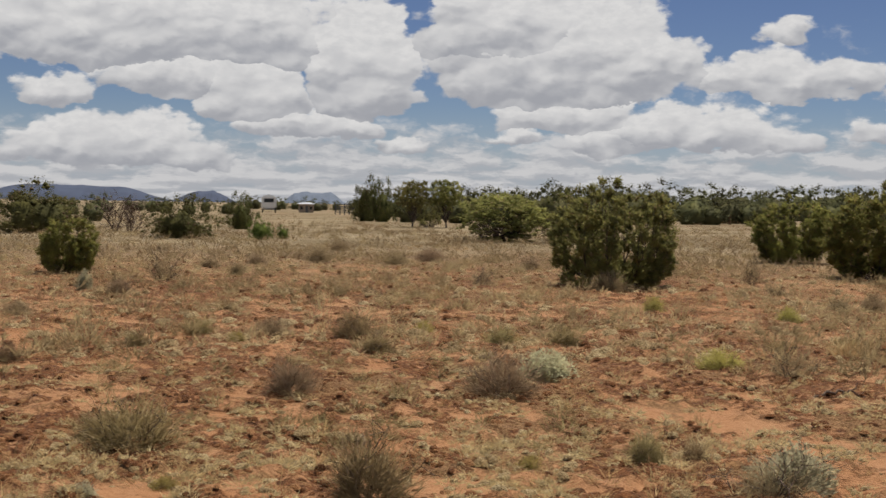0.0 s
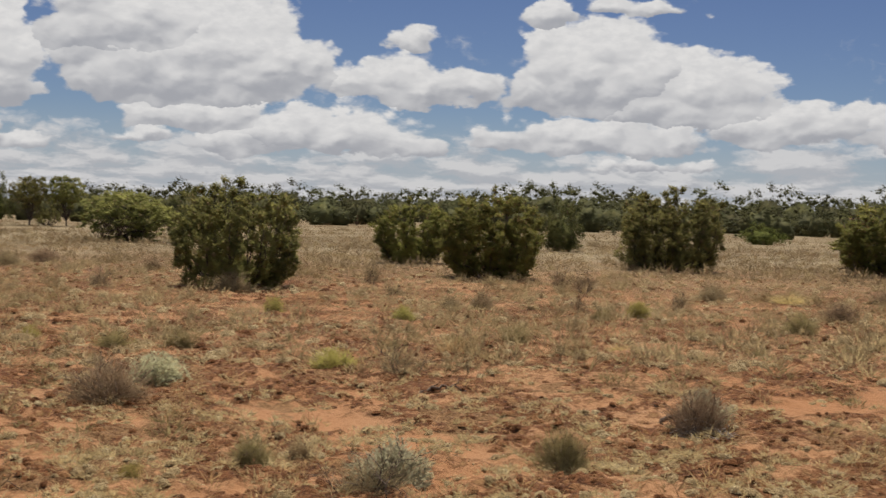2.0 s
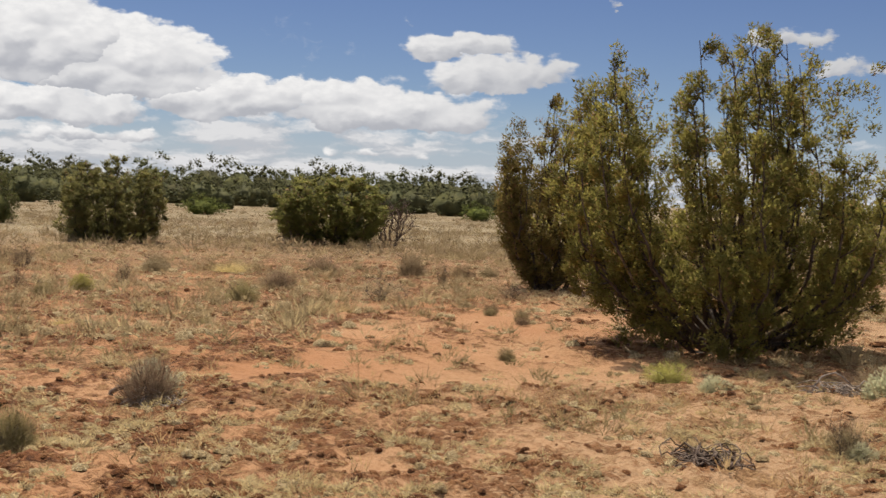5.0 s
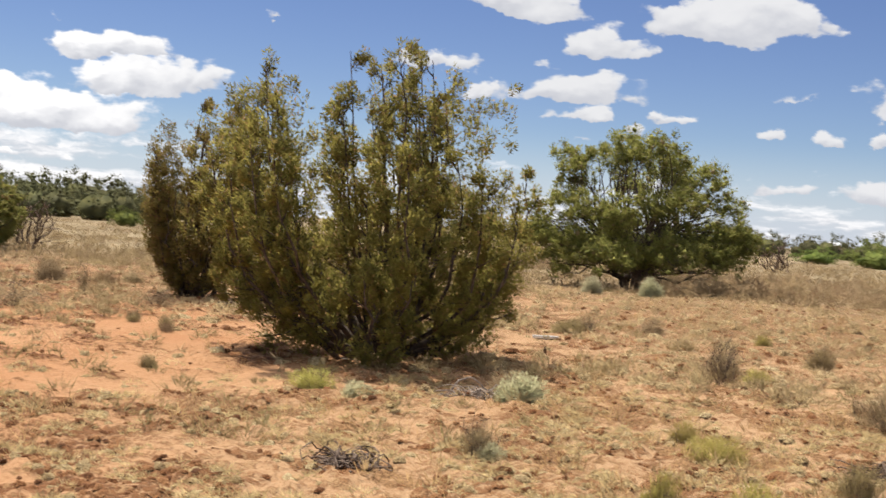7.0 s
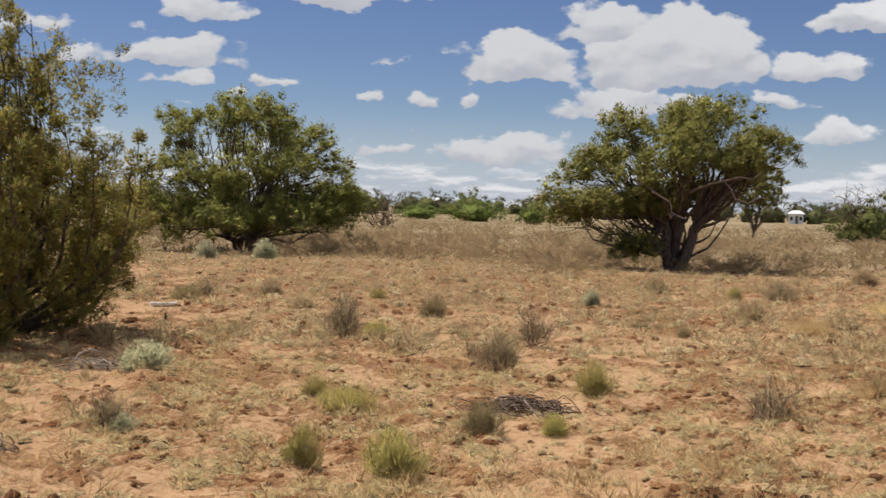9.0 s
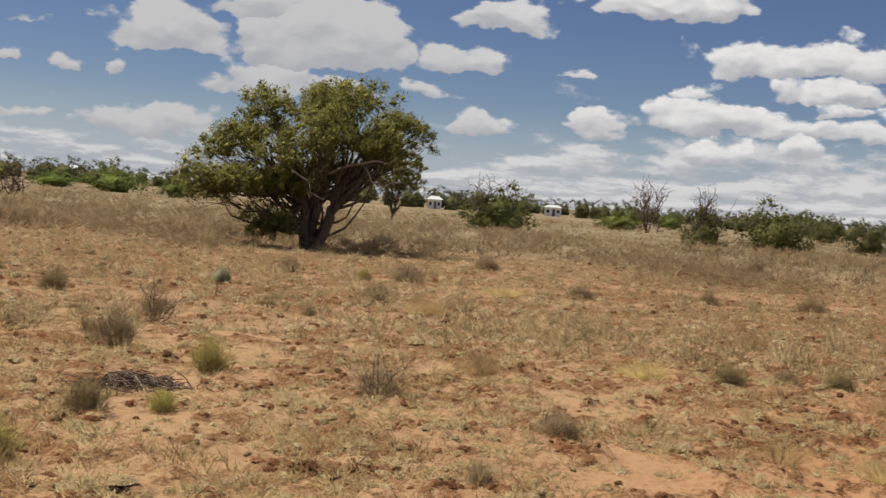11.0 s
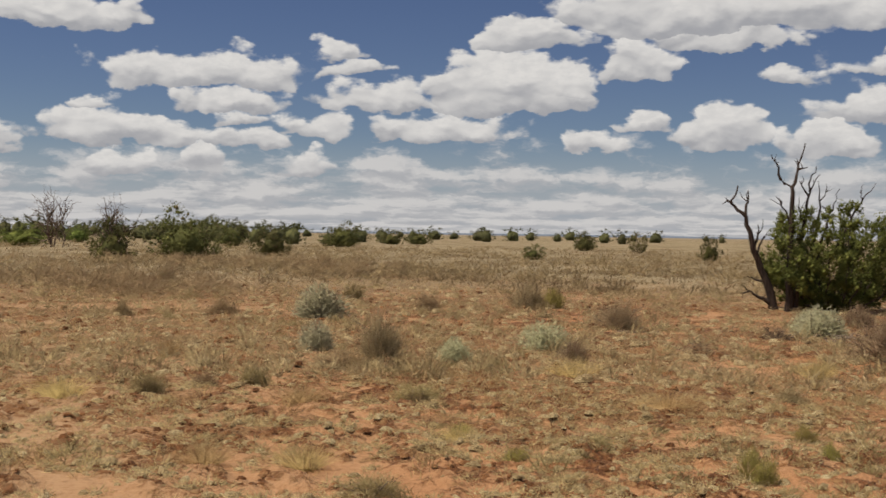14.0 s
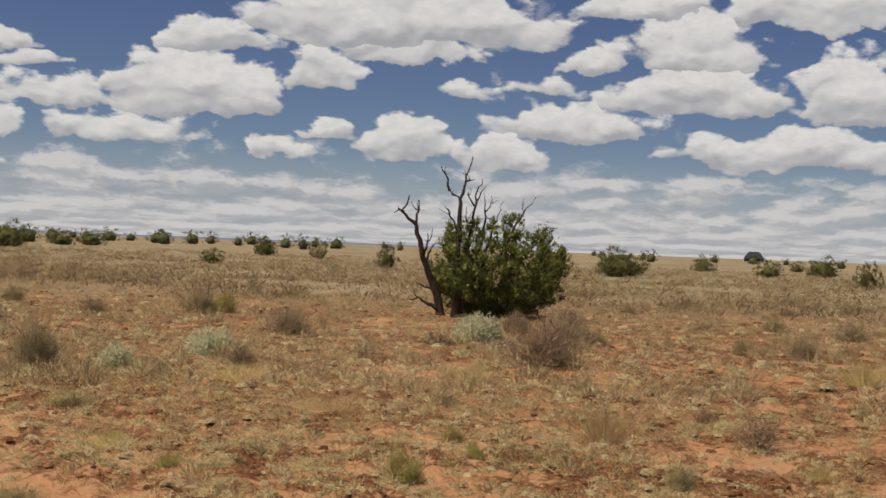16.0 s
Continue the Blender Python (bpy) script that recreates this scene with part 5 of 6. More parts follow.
def tuft_field(name, rng, x, y, blades, tall, spread, width, mat, label, lean=0.9, mound=0.5, up=0.55):
    """Many tufts of dry blades over the ground, as one sheet of growth."""
    n = len(x)
    size = np.repeat(rng.uniform(0.5, 1.3, n), blades)
    x, y = np.repeat(x, blades), np.repeat(y, blades)
    th, out = rng.uniform(0, 2 * np.pi, n * blades), rng.uniform(0, 1, n * blades) ** 0.6
    bx, by = x + np.cos(th) * out * spread * size, y + np.sin(th) * out * spread * size
    base = np.stack([bx, by, ground_z(bx, by) - 0.006 + mound * tall * size * (1 - out ** 2)], 1)
    ahead = np.stack([np.cos(th) * lean * out, np.sin(th) * lean * out, np.full(n * blades, up)], 1) + rng.normal(size=(n * blades, 3)) * 0.3
    ahead[:, 2] = np.abs(ahead[:, 2]) + 0.08
    v, f = blade_tris(rng, base, ahead, tall * size * rng.uniform(0.5, 1.15, n * blades), width)
    outward = np.stack([np.cos(th) * out, np.sin(th) * out, np.full(n * blades, 0.80)], 1)
    return tagged(new(name, leaf_mesh(name, (v, f, np.repeat(unit(outward), 3, 0)), mat)), label, "grass", kind="stuff")


def keep(x, y, chance, rng):
    k = rng.uniform(0, 1, len(x)) < chance
    return x[k], y[k]


def clod_field(rng, x, y, size, mat=None, name="soil_clods", label="dark red clods of broken soil crust", category="soil"):
    """Flat cakes, crumbs or cushions lying on the sand."""
    n = len(x)
    ring = np.arange(5) * 2 * np.pi / 5
    low = np.stack([np.cos(ring), np.sin(ring), np.full(5, -0.25)], 1)
    high = np.stack([0.62 * np.cos(ring + 0.5), 0.62 * np.sin(ring + 0.5), np.full(5, 0.42)], 1)
    s = size * rng.uniform(0.45, 1.5, (n, 1, 1)) ** 1.3
    v = np.concatenate([low, high])[None] * s * rng.uniform(0.65, 1.35, (n, 10, 3))
    th = rng.uniform(0, 2 * np.pi, n)
    c, k = np.cos(th)[:, None], np.sin(th)[:, None]
    wide = rng.uniform(0.8, 1.7, (n, 1))
    v = np.stack([v[..., 0] * wide * c - v[..., 1] * k, v[..., 0] * wide * k + v[..., 1] * c, v[..., 2]], -1)
    v += np.stack([x, y, ground_z(x, y)], 1)[:, None]
    tri = [(i, (i + 1) % 5, 5 + i) for i in range(5)] + [((i + 1) % 5, 5 + (i + 1) % 5, 5 + i) for i in range(5)] + [(5, 6, 7), (5, 7, 8), (5, 8, 9)]
    f = np.array(tri)[None] + 10 * np.arange(n)[:, None, None]
    me = mesh_from(name, v.reshape(-1, 3), f.reshape(-1, 3), mat or CLODS, True)
    return tagged(new(name, me), label, category, kind="stuff")


def twice(rng, x, y, far):
    return np.repeat(x, 2) + rng.normal(size=2 * len(x)) * far, np.repeat(y, 2) + rng.normal(size=2 * len(y)) * far


def mats(x, y):
    """Where the pale mats of dead grass lie: ragged islands a few hands wide, in loose drifts."""
    return step(field(x, y, 0.34, 61, 3, 0.6) + 0.30 * (field(x, y, 4.5, 41, 2) - 0.5) + 0.14 * meadow(x, y) - 0.05 * (1 - step(np.degrees(np.arctan2(x, y)), 10, 40)) + 0.05 * step(np.degrees(np.arctan2(x, y)), 70, 100) - 0.14 * clearing(x, y), 0.46, 0.58)


def scrub_chance(x, y):
    return (1 - 0.75 * meadow(x, y)) * (1 - clearing(x, y)) * step(field(x, y, 5.0, 83, 2), 0.36, 0.58) * (0.05 + 0.2 * step(np.hypot(x, y), 12, 24) + 0.6 * step(np.hypot(x, y), 22, 40))


rng = np.random.default_rng(31)
x, y = scatter(rng, 17500, 5.0, 13)
x, y = keep(x, y, 0.04 + 0.56 * mats(x, y), rng)
clod_field(rng, *twice(rng, x, y, 0.06), 0.030, CUSHION, "grass_cushions", "pale cushions of dead matted grass", "grass")
tuft_field("ashen_grass", rng, x, y, 56, 0.054, 0.085, 0.0055, ASH_GRASS, "short ashen mats of dead grass over red soil", 1.5, 0.7)
x, y = scatter(rng, 1900, 1.2, 14, 158, 336)
x, y = keep(x, y, 0.08 + 0.62 * mats(x, y), rng)
x2, y2 = scatter(rng, 900, 1.2, 5.0)
x, y = np.concatenate([x, x2]), np.concatenate([y, y2])
clod_field(rng, x, y, 0.036, CUSHION, "grass_cushions", "pale cushions of dead matted grass", "grass")
clod_field(rng, x + 0.1, y - 0.06, 0.026)
tuft_field("ashen_grass", rng, x, y, 20, 0.046, 0.085, 0.0060, ASH_GRASS, "short ashen mats of dead grass over red soil", 1.5, 0.7)
x, y = scatter(rng, 19500, 13, 36)
x, y = keep(x, y, 0.05 + 0.6 * np.maximum(mats(x, y), 0.7 * straw_at(x, y)), rng)
clod_field(rng, x, y, 0.066, CUSHION, "grass_cushions", "pale cushions of dead matted grass", "grass")
tuft_field("ashen_grass", rng, x, y, 16, 0.105, 0.14, 0.0125, ASH_GRASS, "ashen mats of dead grass on the open flat", 1.5, 0.7)
x, y = scatter(rng, 16000, 6.0, 60)
x, y = keep(x, y, 0.04 + 0.5 * straw_at(x, y) * np.maximum(step(field(x, y, 4.0, 67, 3), 0.45, 0.62), meadow(x, y)), rng)
tuft_field("straw_grass", rng, x, y, 18, 0.14, 0.09, 0.007, STRAW, "dry straw-coloured grass in loose drifts", 0.7)
x, y = scatter(rng, 3600, 13, 70)
x, y = keep(x, y, (1 - clearing(x, y)) * (0.25 + 0.6 * step(field(x, y, 3.0, 97, 3), 0.42, 0.6)), rng)
tuft_field("dry_tussocks", rng, x, y, 40, 0.20, 0.15, 0.012, DUN, "dun tussocks of dry grass standing in the litter", 0.7, 0.5)
x, y = scatter(rng, 17000, 34, 170)
x, y = keep(x, y, 0.15 + 0.6 * step(field(x, y, 6.0, 71, 3), 0.35, 0.6), rng)
tuft_field("far_straw_grass", rng, x, y, 11, 0.26, 0.36, 0.035, FAR_STRAW, "pale dry grass of the far flat", 0.8)
x, y = scatter(rng, 4200, 12, 44, 44, 158)
x, y = keep(x, y, scrub_chance(x, y), rng)
tuft_field("low_grey_scrub", rng, x, y, 80, 0.15, 0.22, 0.009, GREY_SCRUB, "low grey leafless scrub between the grass", 1.2, 0.9, 0.25)
x, y = scatter(rng, 1300, 26, 62, 58, 120)
x, y = keep(x, y, 0.75 * (1 - meadow(x, y)) * step(field(x, y, 5.0, 83, 2), 0.34, 0.52) * step(np.hypot(x, y), 26, 32), rng)
tuft_field("grey_scrub", rng, x, y, 120, 0.34, 0.46, 0.016, GREY_SCRUB, "thicket of knee-high grey leafless scrub", 1.0, 1.1, 0.25)
x, y = scatter(rng, 8000, 40, 140, 50, 158)
x, y = keep(x, y, scrub_chance(x, y), rng)
tuft_field("far_grey_scrub", rng, x, y, 22, 0.34, 0.46, 0.034, GREY_SCRUB, "far grey leafless scrub on the flat", 1.1, 0.9, 0.3)
x, y = scatter(rng, 7600, 12, 110, -24, 60)
x, y = keep(x, y, 0.7 * scrub_chance(x, y), rng)
tuft_field("far_pale_scrub", rng, x, y, 44, 0.26, 0.24, 0.012, BROWN, "scattered brown scrub among dry grass", 0.8)
x, y = scatter(rng, 3000, 8, 60)
x, y = keep(x, y, 0.35 * step(field(x, y, 3.0, 93, 2), 0.40, 0.6), rng)
tuft_field("low_olive_scrub", rng, x, y, 54, 0.15, 0.12, 0.007, OLIVE, "low olive tufts among dry grass", 0.8)


x, y = scatter(rng, 41000, 5.0, 14)
x, y = keep(x, y, 0.012 + 0.8 * cakes(x, y), rng)
clod_field(rng, x, y, 0.024)
x, y = scatter(rng, 19000, 14, 36)
x, y = keep(x, y, 0.012 + 0.8 * cakes(x, y), rng)
clod_field(rng, x, y, 0.044)

# ---------------------------------------------------------------- dead wood, buildings and small things
def box(bm, x0, x1, y0, y1, z0, z1, bevel=0.0):
    made = bmesh.ops.create_cube(bm, size=1.0)["verts"]
    for v in made:
        v.co = ((x0 + x1) / 2 + v.co.x * (x1 - x0), (y0 + y1) / 2 + v.co.y * (y1 - y0), (z0 + z1) / 2 + v.co.z * (z1 - z0))
    if bevel:
        edges = list({e for v in made for e in v.link_edges})
        bmesh.ops.bevel(bm, geom=edges, offset=bevel, segments=2, affect="EDGES")
    return bm


def boxed(name, x0, x1, y0, y1, z0, z1, mat, parent, bevel=0.0, label=""):
    return part(name, box(bmesh.new(), x0, x1, y0, y1, z0, z1, bevel), mat, parent, label)


def anchor(name, x, y, turn, label, category, group="", z=None):
    ob = new(name)
    ob.empty_display_size = 0.2
    ob.location = (x, y, height_at(x, y) if z is None else z)
    ob.rotation_euler = (0, 0, radians(turn))
    return tagged(ob, label, category, group)


rng = np.random.default_rng(47)


def half_dead_juniper():
    """A juniper bush of which one side is alive and the other a fan of bare, blackened limbs."""
    ob = anchor("half_dead_juniper", 19.25, -20.85, -125.7, "half-dead juniper with bare blackened limbs beside living green foliage", "tree")
    stems, leaves = plume_crown(rng, 3.5, 2.6, 48, 20, 30, 0.066, 0.027, foot=0.02, skirt=0.5, slim=0.055, flare=1.0, domed=0.34, fill=520, core=0.45)
    live = part("live_wood", mesh_from("live_wood", *stems, BARK, True), None, ob)
    crown = part("crown", leaf_mesh("crown", leaves, DARK_JUNIPER), None, ob)
    live.location = crown.location = (1.40, 0.55, -0.02)
    for limbs in (([(0.0, 0, -0.05), (-0.17, 0.02, 0.58), (-0.50, 0, 1.39), (-0.71, -0.05, 2.13), (-1.02, 0, 2.44), (-0.87, 0.05, 2.82)], 0.115,
                   [((-0.71, -0.05, 2.13), (-0.64, 0.02, 2.70)), ((-1.00, 0, 2.42), (-1.14, -0.08, 2.50)), ((-0.50, 0, 1.39), (-0.40, 0.1, 1.95)),
                    ((-0.45, 0, 1.2), (-0.25, 0.12, 1.7))]),
                  ([(0.28, 0.05, -0.05), (0.31, 0.05, 1.53), (0.33, 0, 2.67), (0.41, 0, 3.15), (0.60, 0.05, 3.79)], 0.095,
                   [((0.33, 0, 2.75), (0.06, -0.05, 2.95)), ((0.06, -0.05, 2.95), (-0.17, -0.08, 3.52)), ((0.36, 0, 2.9), (0.42, 0.05, 3.45)),
                    ((0.31, 0.05, 1.9), (0.02, 0, 2.55)), ((0.42, 0, 3.2), (0.55, 0, 3.24))]),
                  ([(0.45, 0.1, 0.1), (0.60, 0.1, 1.6), (0.66, 0.08, 2.2), (0.71, 0.05, 2.88), (0.85, 0.05, 3.28)], 0.07,
                   [((0.70, 0.05, 2.6), (0.52, 0.0, 2.95)), ((0.71, 0.05, 2.7), (0.95, 0.1, 3.1)), ((0.64, 0.1, 2.0), (0.5, 0.1, 2.6))]),
                  ([(0.6, 0.1, 0.3), (0.9, 0.1, 1.9), (0.95, 0.1, 2.53), (0.91, 0.1, 2.95)], 0.05, [((0.95, 0.1, 2.5), (1.08, 0.1, 2.9))]),
                  ([(0.7, 0.1, 0.6), (1.1, 0.1, 1.9), (1.22, 0.1, 2.30), (1.39, 0.1, 2.78)], 0.045, [((1.2, 0.1, 2.25), (0.98, 0.1, 2.4))]),
                  ([(1.0, 0.2, 0.6), (1.6, 0.2, 1.9), (1.79, 0.2, 2.40), (2.05, 0.2, 2.70), (2.2, 0.2, 2.92)], 0.04, [((1.9, 0.2, 2.5), (1.85, 0.2, 2.75))]),
                  ([(-0.10, 0, 0.20), (-0.42, -0.05, 0.35), (-0.71, -0.08, 0.56)], 0.065, [((-0.6, -0.06, 0.45), (-0.8, -0.1, 0.42))]),
                  ([(-0.2, 0.05, 0.62), (-0.45, 0.1, 0.72), (-0.62, 0.15, 0.80)], 0.04, [])):
        main, thick, side = limbs
        pts = np.array(main, float)
        t = np.linspace(0, len(pts) - 1, 4 * (len(pts) - 1) + 1)
        k = np.clip(t.astype(int), 0, len(pts) - 2)
        line = pts[k] + (pts[k + 1] - pts[k]) * (t - k)[:, None]
        line[1:-1] += rng.normal(size=(len(line) - 2, 3)) * 0.018
        paths = [(line, thick * (0.13 + 0.87 * (1 - np.linspace(0, 1, len(line))) ** 1.25))]
        for a, b in side:
            p, r = limb(rng, a, b, thick * 0.36, thick * 0.09, 0.10, 6)
            paths.append((p, r))
            d = np.array(b, float) - np.array(a, float)
            for _ in range(2):
                paths.append(limb(rng, p[3], p[3] + d * 0.35 + rng.normal(size=3) * 0.07, thick * 0.16, thick * 0.05, 0.12, 4))
        part("dead_limb", mesh_from("dead_limb", *tubes(paths, 7), DEAD_WOOD, True), None, ob)


half_dead_juniper()

bare = [Kind("bare_tree", twig_frame(rng, 7, 6, 4, 0.02, 0.34), None, DEAD_TWIG, None, ("branchwork", "")) for _ in range(2)]
for x, y, wide, tall, label in ((106.9, -26.4, 4.0, 4.8, "leafless grey dead tree in scrub"), (77.6, -9.0, 4.0, 3.3, "thin grey leafless tree among green bushes"),
                                (61.0, -18.2, 2.6, 3.2, "dead sticks rising from a low juniper"), (78.0, 21.0, 3.4, 2.5, "grey leafless bush in pale scrub"),
                                (76.0, 24.0, 3.0, 2.0, "grey leafless bush in pale scrub"), (-18.1, 67.1, 2.6, 2.1, "reddish-grey leafless bush in grass"),
                                (-16.9, 66.0, 2.2, 1.9, "reddish-grey leafless bush in grass"), (2.2, 56.5, 2.2, 1.3, "dead grey twigs under a juniper"),
                                (27.2, 31.4, 2.0, 1.7, "dead grey side branches of a bush"), (24.6, 33.2, 2.0, 2.2, "dead grey side branches of a bush")):
    bare[rng.integers(0, 2)].plant("bare_tree", x, y, wide, tall, float(rng.uniform(0, 360)), label, "tree", "leafless trees", 0.02)


def fallen_branch(x, y, turn, length, arch, thick, label):
    ob = anchor("fallen_branch", x, y, turn, label, "branch", "fallen branches")
    n, thick = 14, thick * 0.62
    u = np.linspace(-0.5, 0.5, n)
    line = np.stack([u * length, 0.06 * length * np.sin(u * 5), thick * 0.6 + arch * (0.25 - u * u) * 4], 1) + rng.normal(size=(n, 3)) * 0.012
    part("limb", mesh_from("limb", *tubes([(line, np.linspace(thick, thick * 0.35, n))], 7), DEAD_TWIG, True), None, ob)
    for i in (4, 6, 8, 10, 11):
        d = np.array([0.35, rng.uniform(-0.6, 0.6), rng.uniform(0.0, 0.5)]) * length * 0.4
        tip = line[i] + d
        tip[2] = max(tip[2], 0.01)
        part("twig", mesh_from("twig", *tubes([limb(rng, line[i], tip, thick * 0.4, thick * 0.12, 0.1, 5)], 5), DEAD_TWIG, True), None, ob)


fallen_branch(3.48, 10.60, -5, 0.49, 0.07, 0.030, "curved dead branch arching over red soil")
fallen_branch(4.85, 8.61, -23, 0.41, 0.09, 0.035, "broken grey dead branch beside sagebrush")
fallen_branch(15.52, -13.62, -118, 0.76, 0.02, 0.040, "dark dead log on the sand")
fallen_branch(8.84, 1.80, -70, 0.17, 0.03, 0.025, "short dark dead branch on the sand")
fallen_branch(9.41, -0.61, -70, 0.25, 0.02, 0.020, "short dead branch under a bare shrub")
fallen_branch(10.21, -13.25, -118, 0.74, 0.03, 0.030, "grey dead branch under leafless brush")
fallen_branch(14.83, -14.92, -118, 0.58, 0.03, 0.020, "thin dead branch on dry grass")
fallen_branch(16.48, 21.50, -23, 0.75, 0.10, 0.030, "curved dead branch in dry grass")


def twig_pile(x, y, turn, wide, deep, tall, sticks, mat, label):
    """A flat heap of dead sticks, the larger ones each a part over a bed of fine litter."""
    ob = anchor("twig_pile", x, y, turn, label, "branches", "heaps of dead twigs")
    fine = []
    for i in range(sticks):
        u, v = rng.normal(size=2) * 0.36
        a, h = rng.uniform(0, np.pi), 0.6 * tall * max(0.0, 1 - u * u - v * v)
        length = rng.uniform(0.05, 0.19)
        d = np.array([math.cos(a) * length, math.sin(a) * length * 0.7, rng.uniform(-0.2, 0.45) * length * 0.5])
        c = np.array([u * wide, v * deep, h * rng.uniform(0.3, 1.0)])
        p, q = c - d, c + d
        p[2], q[2] = max(p[2], 0.012), max(q[2], 0.015)
        big = i < 14
        path = limb(rng, p, q, 0.012 if big else 0.007, 0.006 if big else 0.004, 0.16, 5)
        if big:
            part("stick", mesh_from("stick", *tubes([path], 5), mat, True), None, ob)
        else:
            fine.append(path)
    tagged(part("litter", mesh_from("litter", *tubes(fine, 3), mat, True), None, ob), kind="stuff")


twig_pile(6.72, 4.44, 30, 0.34, 0.36, 0.10, 170, DEAD_TWIG, "dark heap of dead juniper twigs on sandy soil")
twig_pile(9.36, 1.36, -70, 0.50, 0.40, 0.12, 170, DEAD_TWIG, "grey heap of dead twigs beside rabbitbrush")
twig_pile(4.78, 8.15, -25, 0.40, 0.26, 0.10, 90, DEAD_GREY, "grey heap of broken twigs beside sagebrush")
twig_pile(10.3, 5.3, -60, 0.55, 0.30, 0.14, 90, DEAD_GREY, "grey dead brush at the edge of tree shade")
twig_pile(12.9, -15.6, -130, 0.9, 0.5, 0.14, 110, DEAD_GREY, "grey dead branches under a half-dead juniper")
twig_pile(13.52, -14.75, -130, 0.30, 0.22, 0.16, 70, DEAD_WOOD, "dark broken stump with splintered roots")

# a white board lying on the sand, and a broken stake before it
board = anchor("white_board", 17.3, 8.1, -62, "short white painted board lying on bare sand", "board")
boxed("plank", -0.20, 0.20, -0.05, 0.05, 0.02, 0.065, WHITE_PAINT, board, 0.006)
boxed("batten", -0.14, 0.14, -0.03, 0.03, 0.0, 0.02, STAKE_WOOD, board, 0.003)
stake = anchor("broken_stake", 14.8, 6.9, 20, "short broken brown stake in the sand", "stake")
boxed("stub", -0.018, 0.018, -0.018, 0.018, -0.05, 0.10, STAKE_WOOD, stake, 0.004)
boxed("splinter", 0.004, 0.03, -0.01, 0.01, 0.03, 0.13, STAKE_WOOD, stake, 0.003)

for x, y in ((31.2, 137.8), (32.8, 139.5)):
    post = anchor("fence_post", x, y, 10, "weathered wooden fence post in pale grass", "post", "fence posts")
    boxed("shaft", -0.11, 0.11, -0.11, 0.11, -0.1, 1.15, STAKE_WOOD, post, 0.03)
    boxed("cap", -0.13, 0.13, -0.13, 0.13, 1.15, 1.2, STAKE_WOOD, post, 0.01)


def travel_trailer(x, y, turn):
    ob = anchor("travel_trailer", x, y, turn, "white travel trailer parked among far trees", "trailer")
    boxed("body", -1.2, 1.2, -3.0, 3.0, 0.55, 2.85, WHITE_PAINT, ob, 0.28)
    window = boxed("window", -0.75, 0.75, -3.03, -2.98, 1.75, 2.3, DARK_GLASS, ob, 0.02)
    boxed("frame", -0.82, 0.82, -3.015, -2.975, 1.68, 2.37, GREY_PANEL, window, 0.02)
    boxed("bumper", -1.1, 1.1, -3.12, -3.0, 0.5, 0.68, GREY_PANEL, ob, 0.02)
    boxed("roof_vent", -0.3, 0.3, -0.5, 0.1, 2.85, 3.05, ROOF_WHITE, ob, 0.04)
    for sx in (-1.05, 1.05):
        bm = bmesh.new()
        bmesh.ops.create_cone(bm, cap_ends=True, segments=20, radius1=0.34, radius2=0.34, depth=0.22,
                              matrix=Matrix.Translation((sx, -0.4, 0.34)) @ Matrix.Rotation(radians(90), 4, "Y"))
        part("wheel", bm, RUBBER, ob)


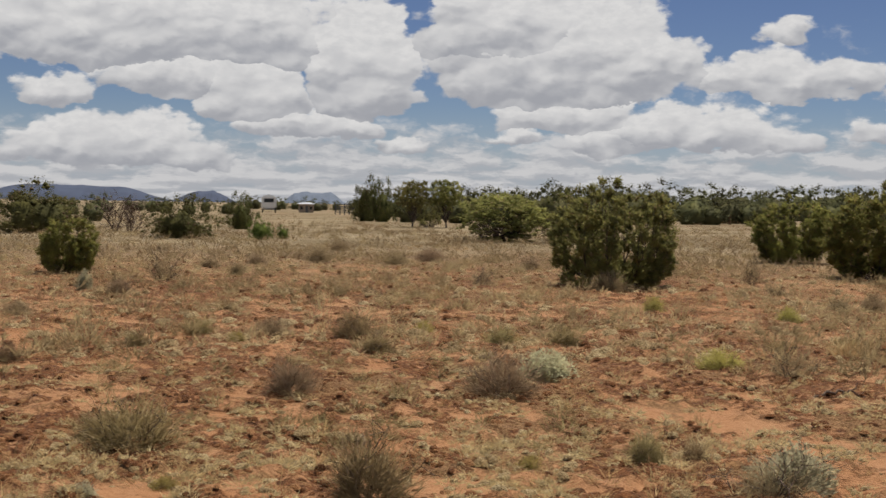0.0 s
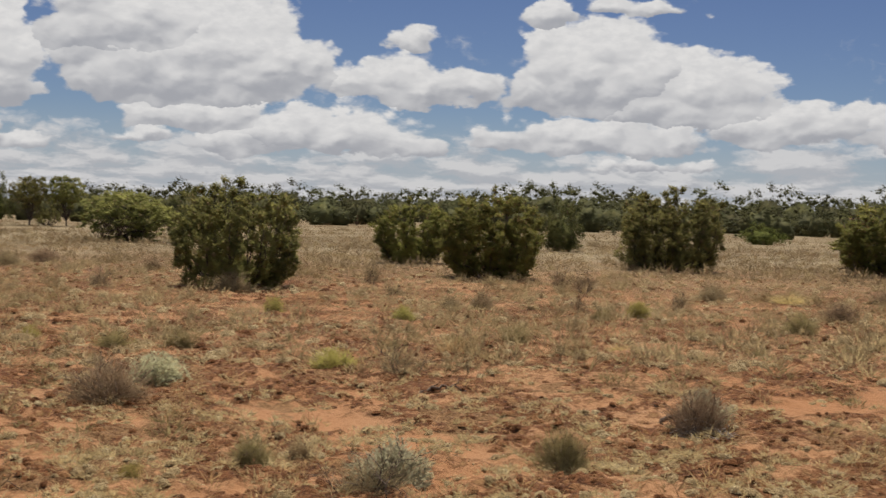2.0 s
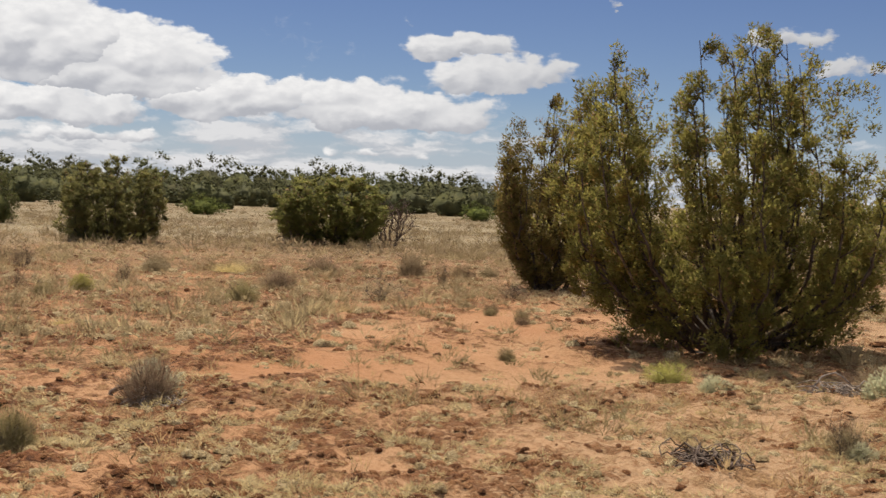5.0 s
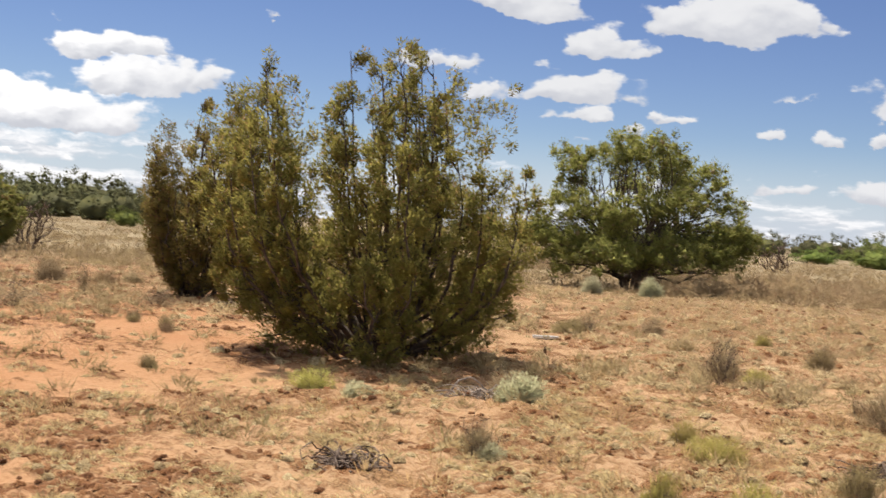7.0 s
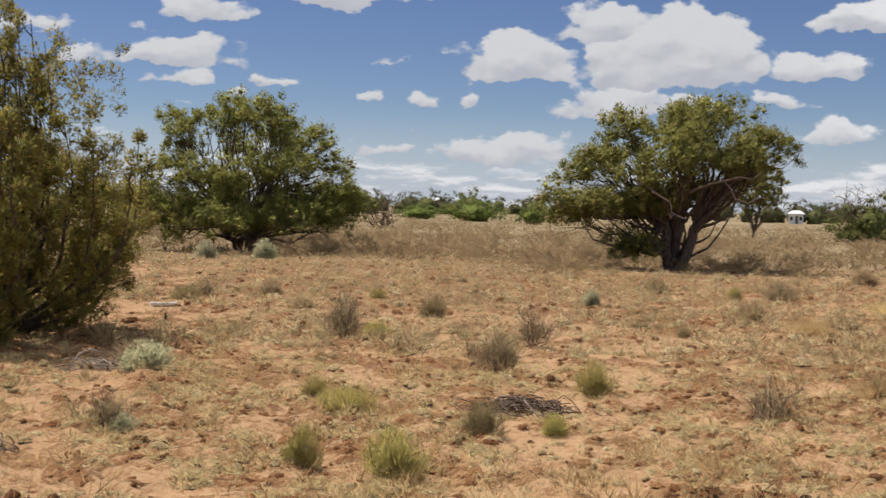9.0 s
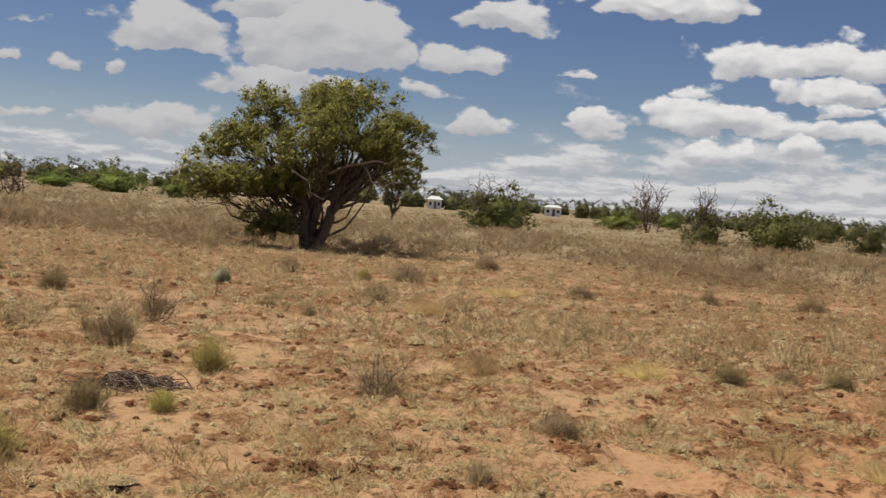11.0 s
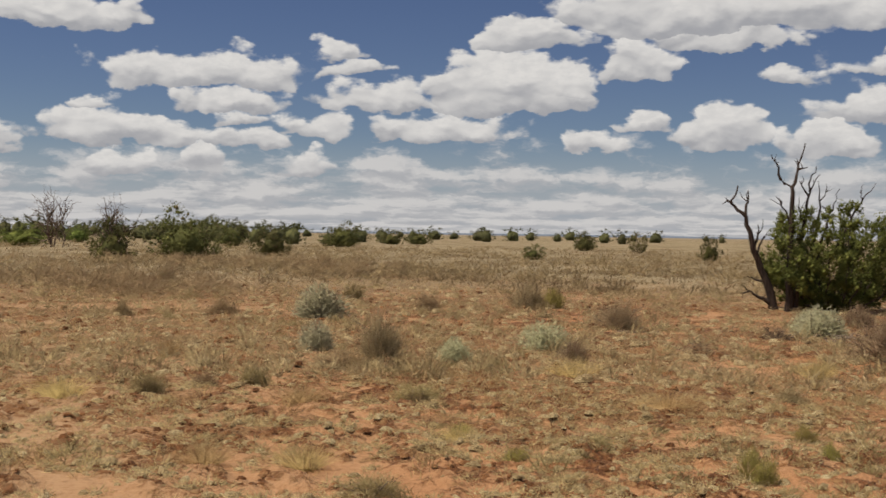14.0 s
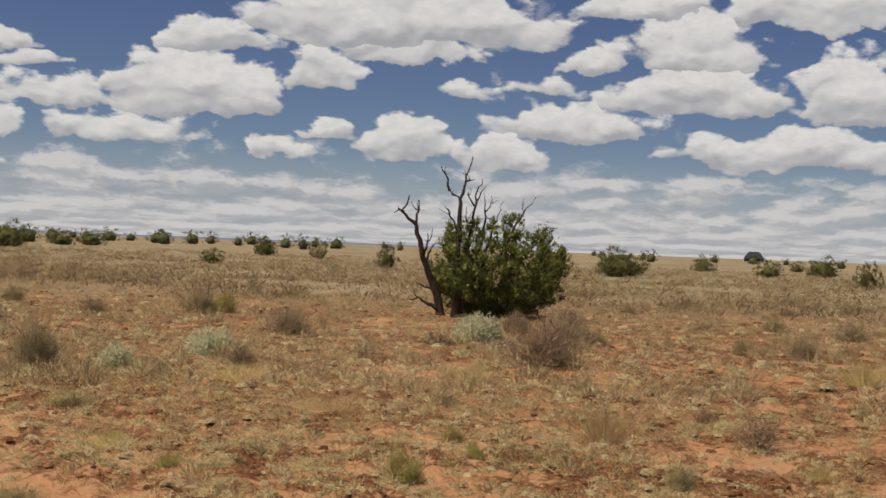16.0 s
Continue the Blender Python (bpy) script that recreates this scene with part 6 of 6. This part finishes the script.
def house(name, x, y, turn, wide, deep, eaves, ridge, wall, roof, label):
    """A small far house: walls, a pitched roof with overhang, door and windows."""
    ob = anchor(name, x, y, turn, label, "house", "far houses")
    boxed("wall", -wide / 2, wide / 2, -deep / 2, deep / 2, -0.2, eaves, wall, ob)
    bm = bmesh.new()
    o = 0.35
    pts = [(-wide / 2 - o, -deep / 2 - o, eaves), (wide / 2 + o, -deep / 2 - o, eaves), (wide / 2 + o, deep / 2 + o, eaves), (-wide / 2 - o, deep / 2 + o, eaves),
           (-wide * 0.28, 0, ridge), (wide * 0.28, 0, ridge)]
    v = [bm.verts.new(p) for p in pts]
    for f in ((0, 1, 5, 4), (2, 3, 4, 5), (1, 2, 5), (3, 0, 4), (3, 2, 1, 0)):
        bm.faces.new([v[i] for i in f])
    part("roof", bm, roof, ob)
    pane = min(0.45, wide * 0.09)
    for sx in (-0.3, 0.05, 0.32):
        door = sx == 0.05
        z0, z1 = (0.0, min(2.0, eaves * 0.8)) if door else (eaves * 0.4, eaves * 0.72)
        win = boxed("door" if door else "window", sx * wide - pane, sx * wide + pane, -deep / 2 - 0.04, -deep / 2 + 0.02, z0, z1, GREY_PANEL if door else DARK_GLASS, ob)
        boxed("sill", sx * wide - pane - 0.05, sx * wide + pane + 0.05, -deep / 2 - 0.09, -deep / 2, z0 - 0.06, z0, GREY_PANEL, win)


def stock_pen(x, y, turn, wide):
    ob = anchor("stock_pen", x, y, turn, "dark weathered stock pen of posts and rails", "fence")
    for i in range(7):
        px = -wide / 2 + wide * i / 6
        boxed("post", px - 0.08, px + 0.08, -0.08, 0.08, -0.1, 1.75, GREY_PANEL, ob)
    for k in range(5):
        boxed("rail", -wide / 2, wide / 2, -0.13, -0.09, 0.35 + 0.3 * k, 0.47 + 0.3 * k, GREY_PANEL, ob)


travel_trailer(-29.1, 202.9, 8)
house("far_shed", -24.1, 213.6, 6, 2.6, 3.0, 1.5, 1.8, TAN_WALL, ROOF_WHITE, "small far shed with pale metal roof")
stock_pen(-14.7, 189.4, 4, 4.2)
house("far_house", 248.7, 56.5, -77, 3.4, 5.0, 2.6, 3.3, TAN_WALL, ROOF_WHITE, "far house with pale roof above green bushes")
house("far_house", 236.8, -39.2, -99, 3.2, 4.0, 1.7, 2.2, WHITE_PAINT, ROOF_WHITE, "far white house between dark trees")
house("far_house", 214.5, -14.4, -94, 2.4, 4.0, 1.7, 2.3, WHITE_PAINT, ROOF_WHITE, "far low white house behind a bush")
house("far_barn", 243.9, -436.7, -151, 7.4, 7.0, 1.2, 3.9, DARK_SHINGLE, DARK_SHINGLE, "dark hip-roofed barn alone on the plain")
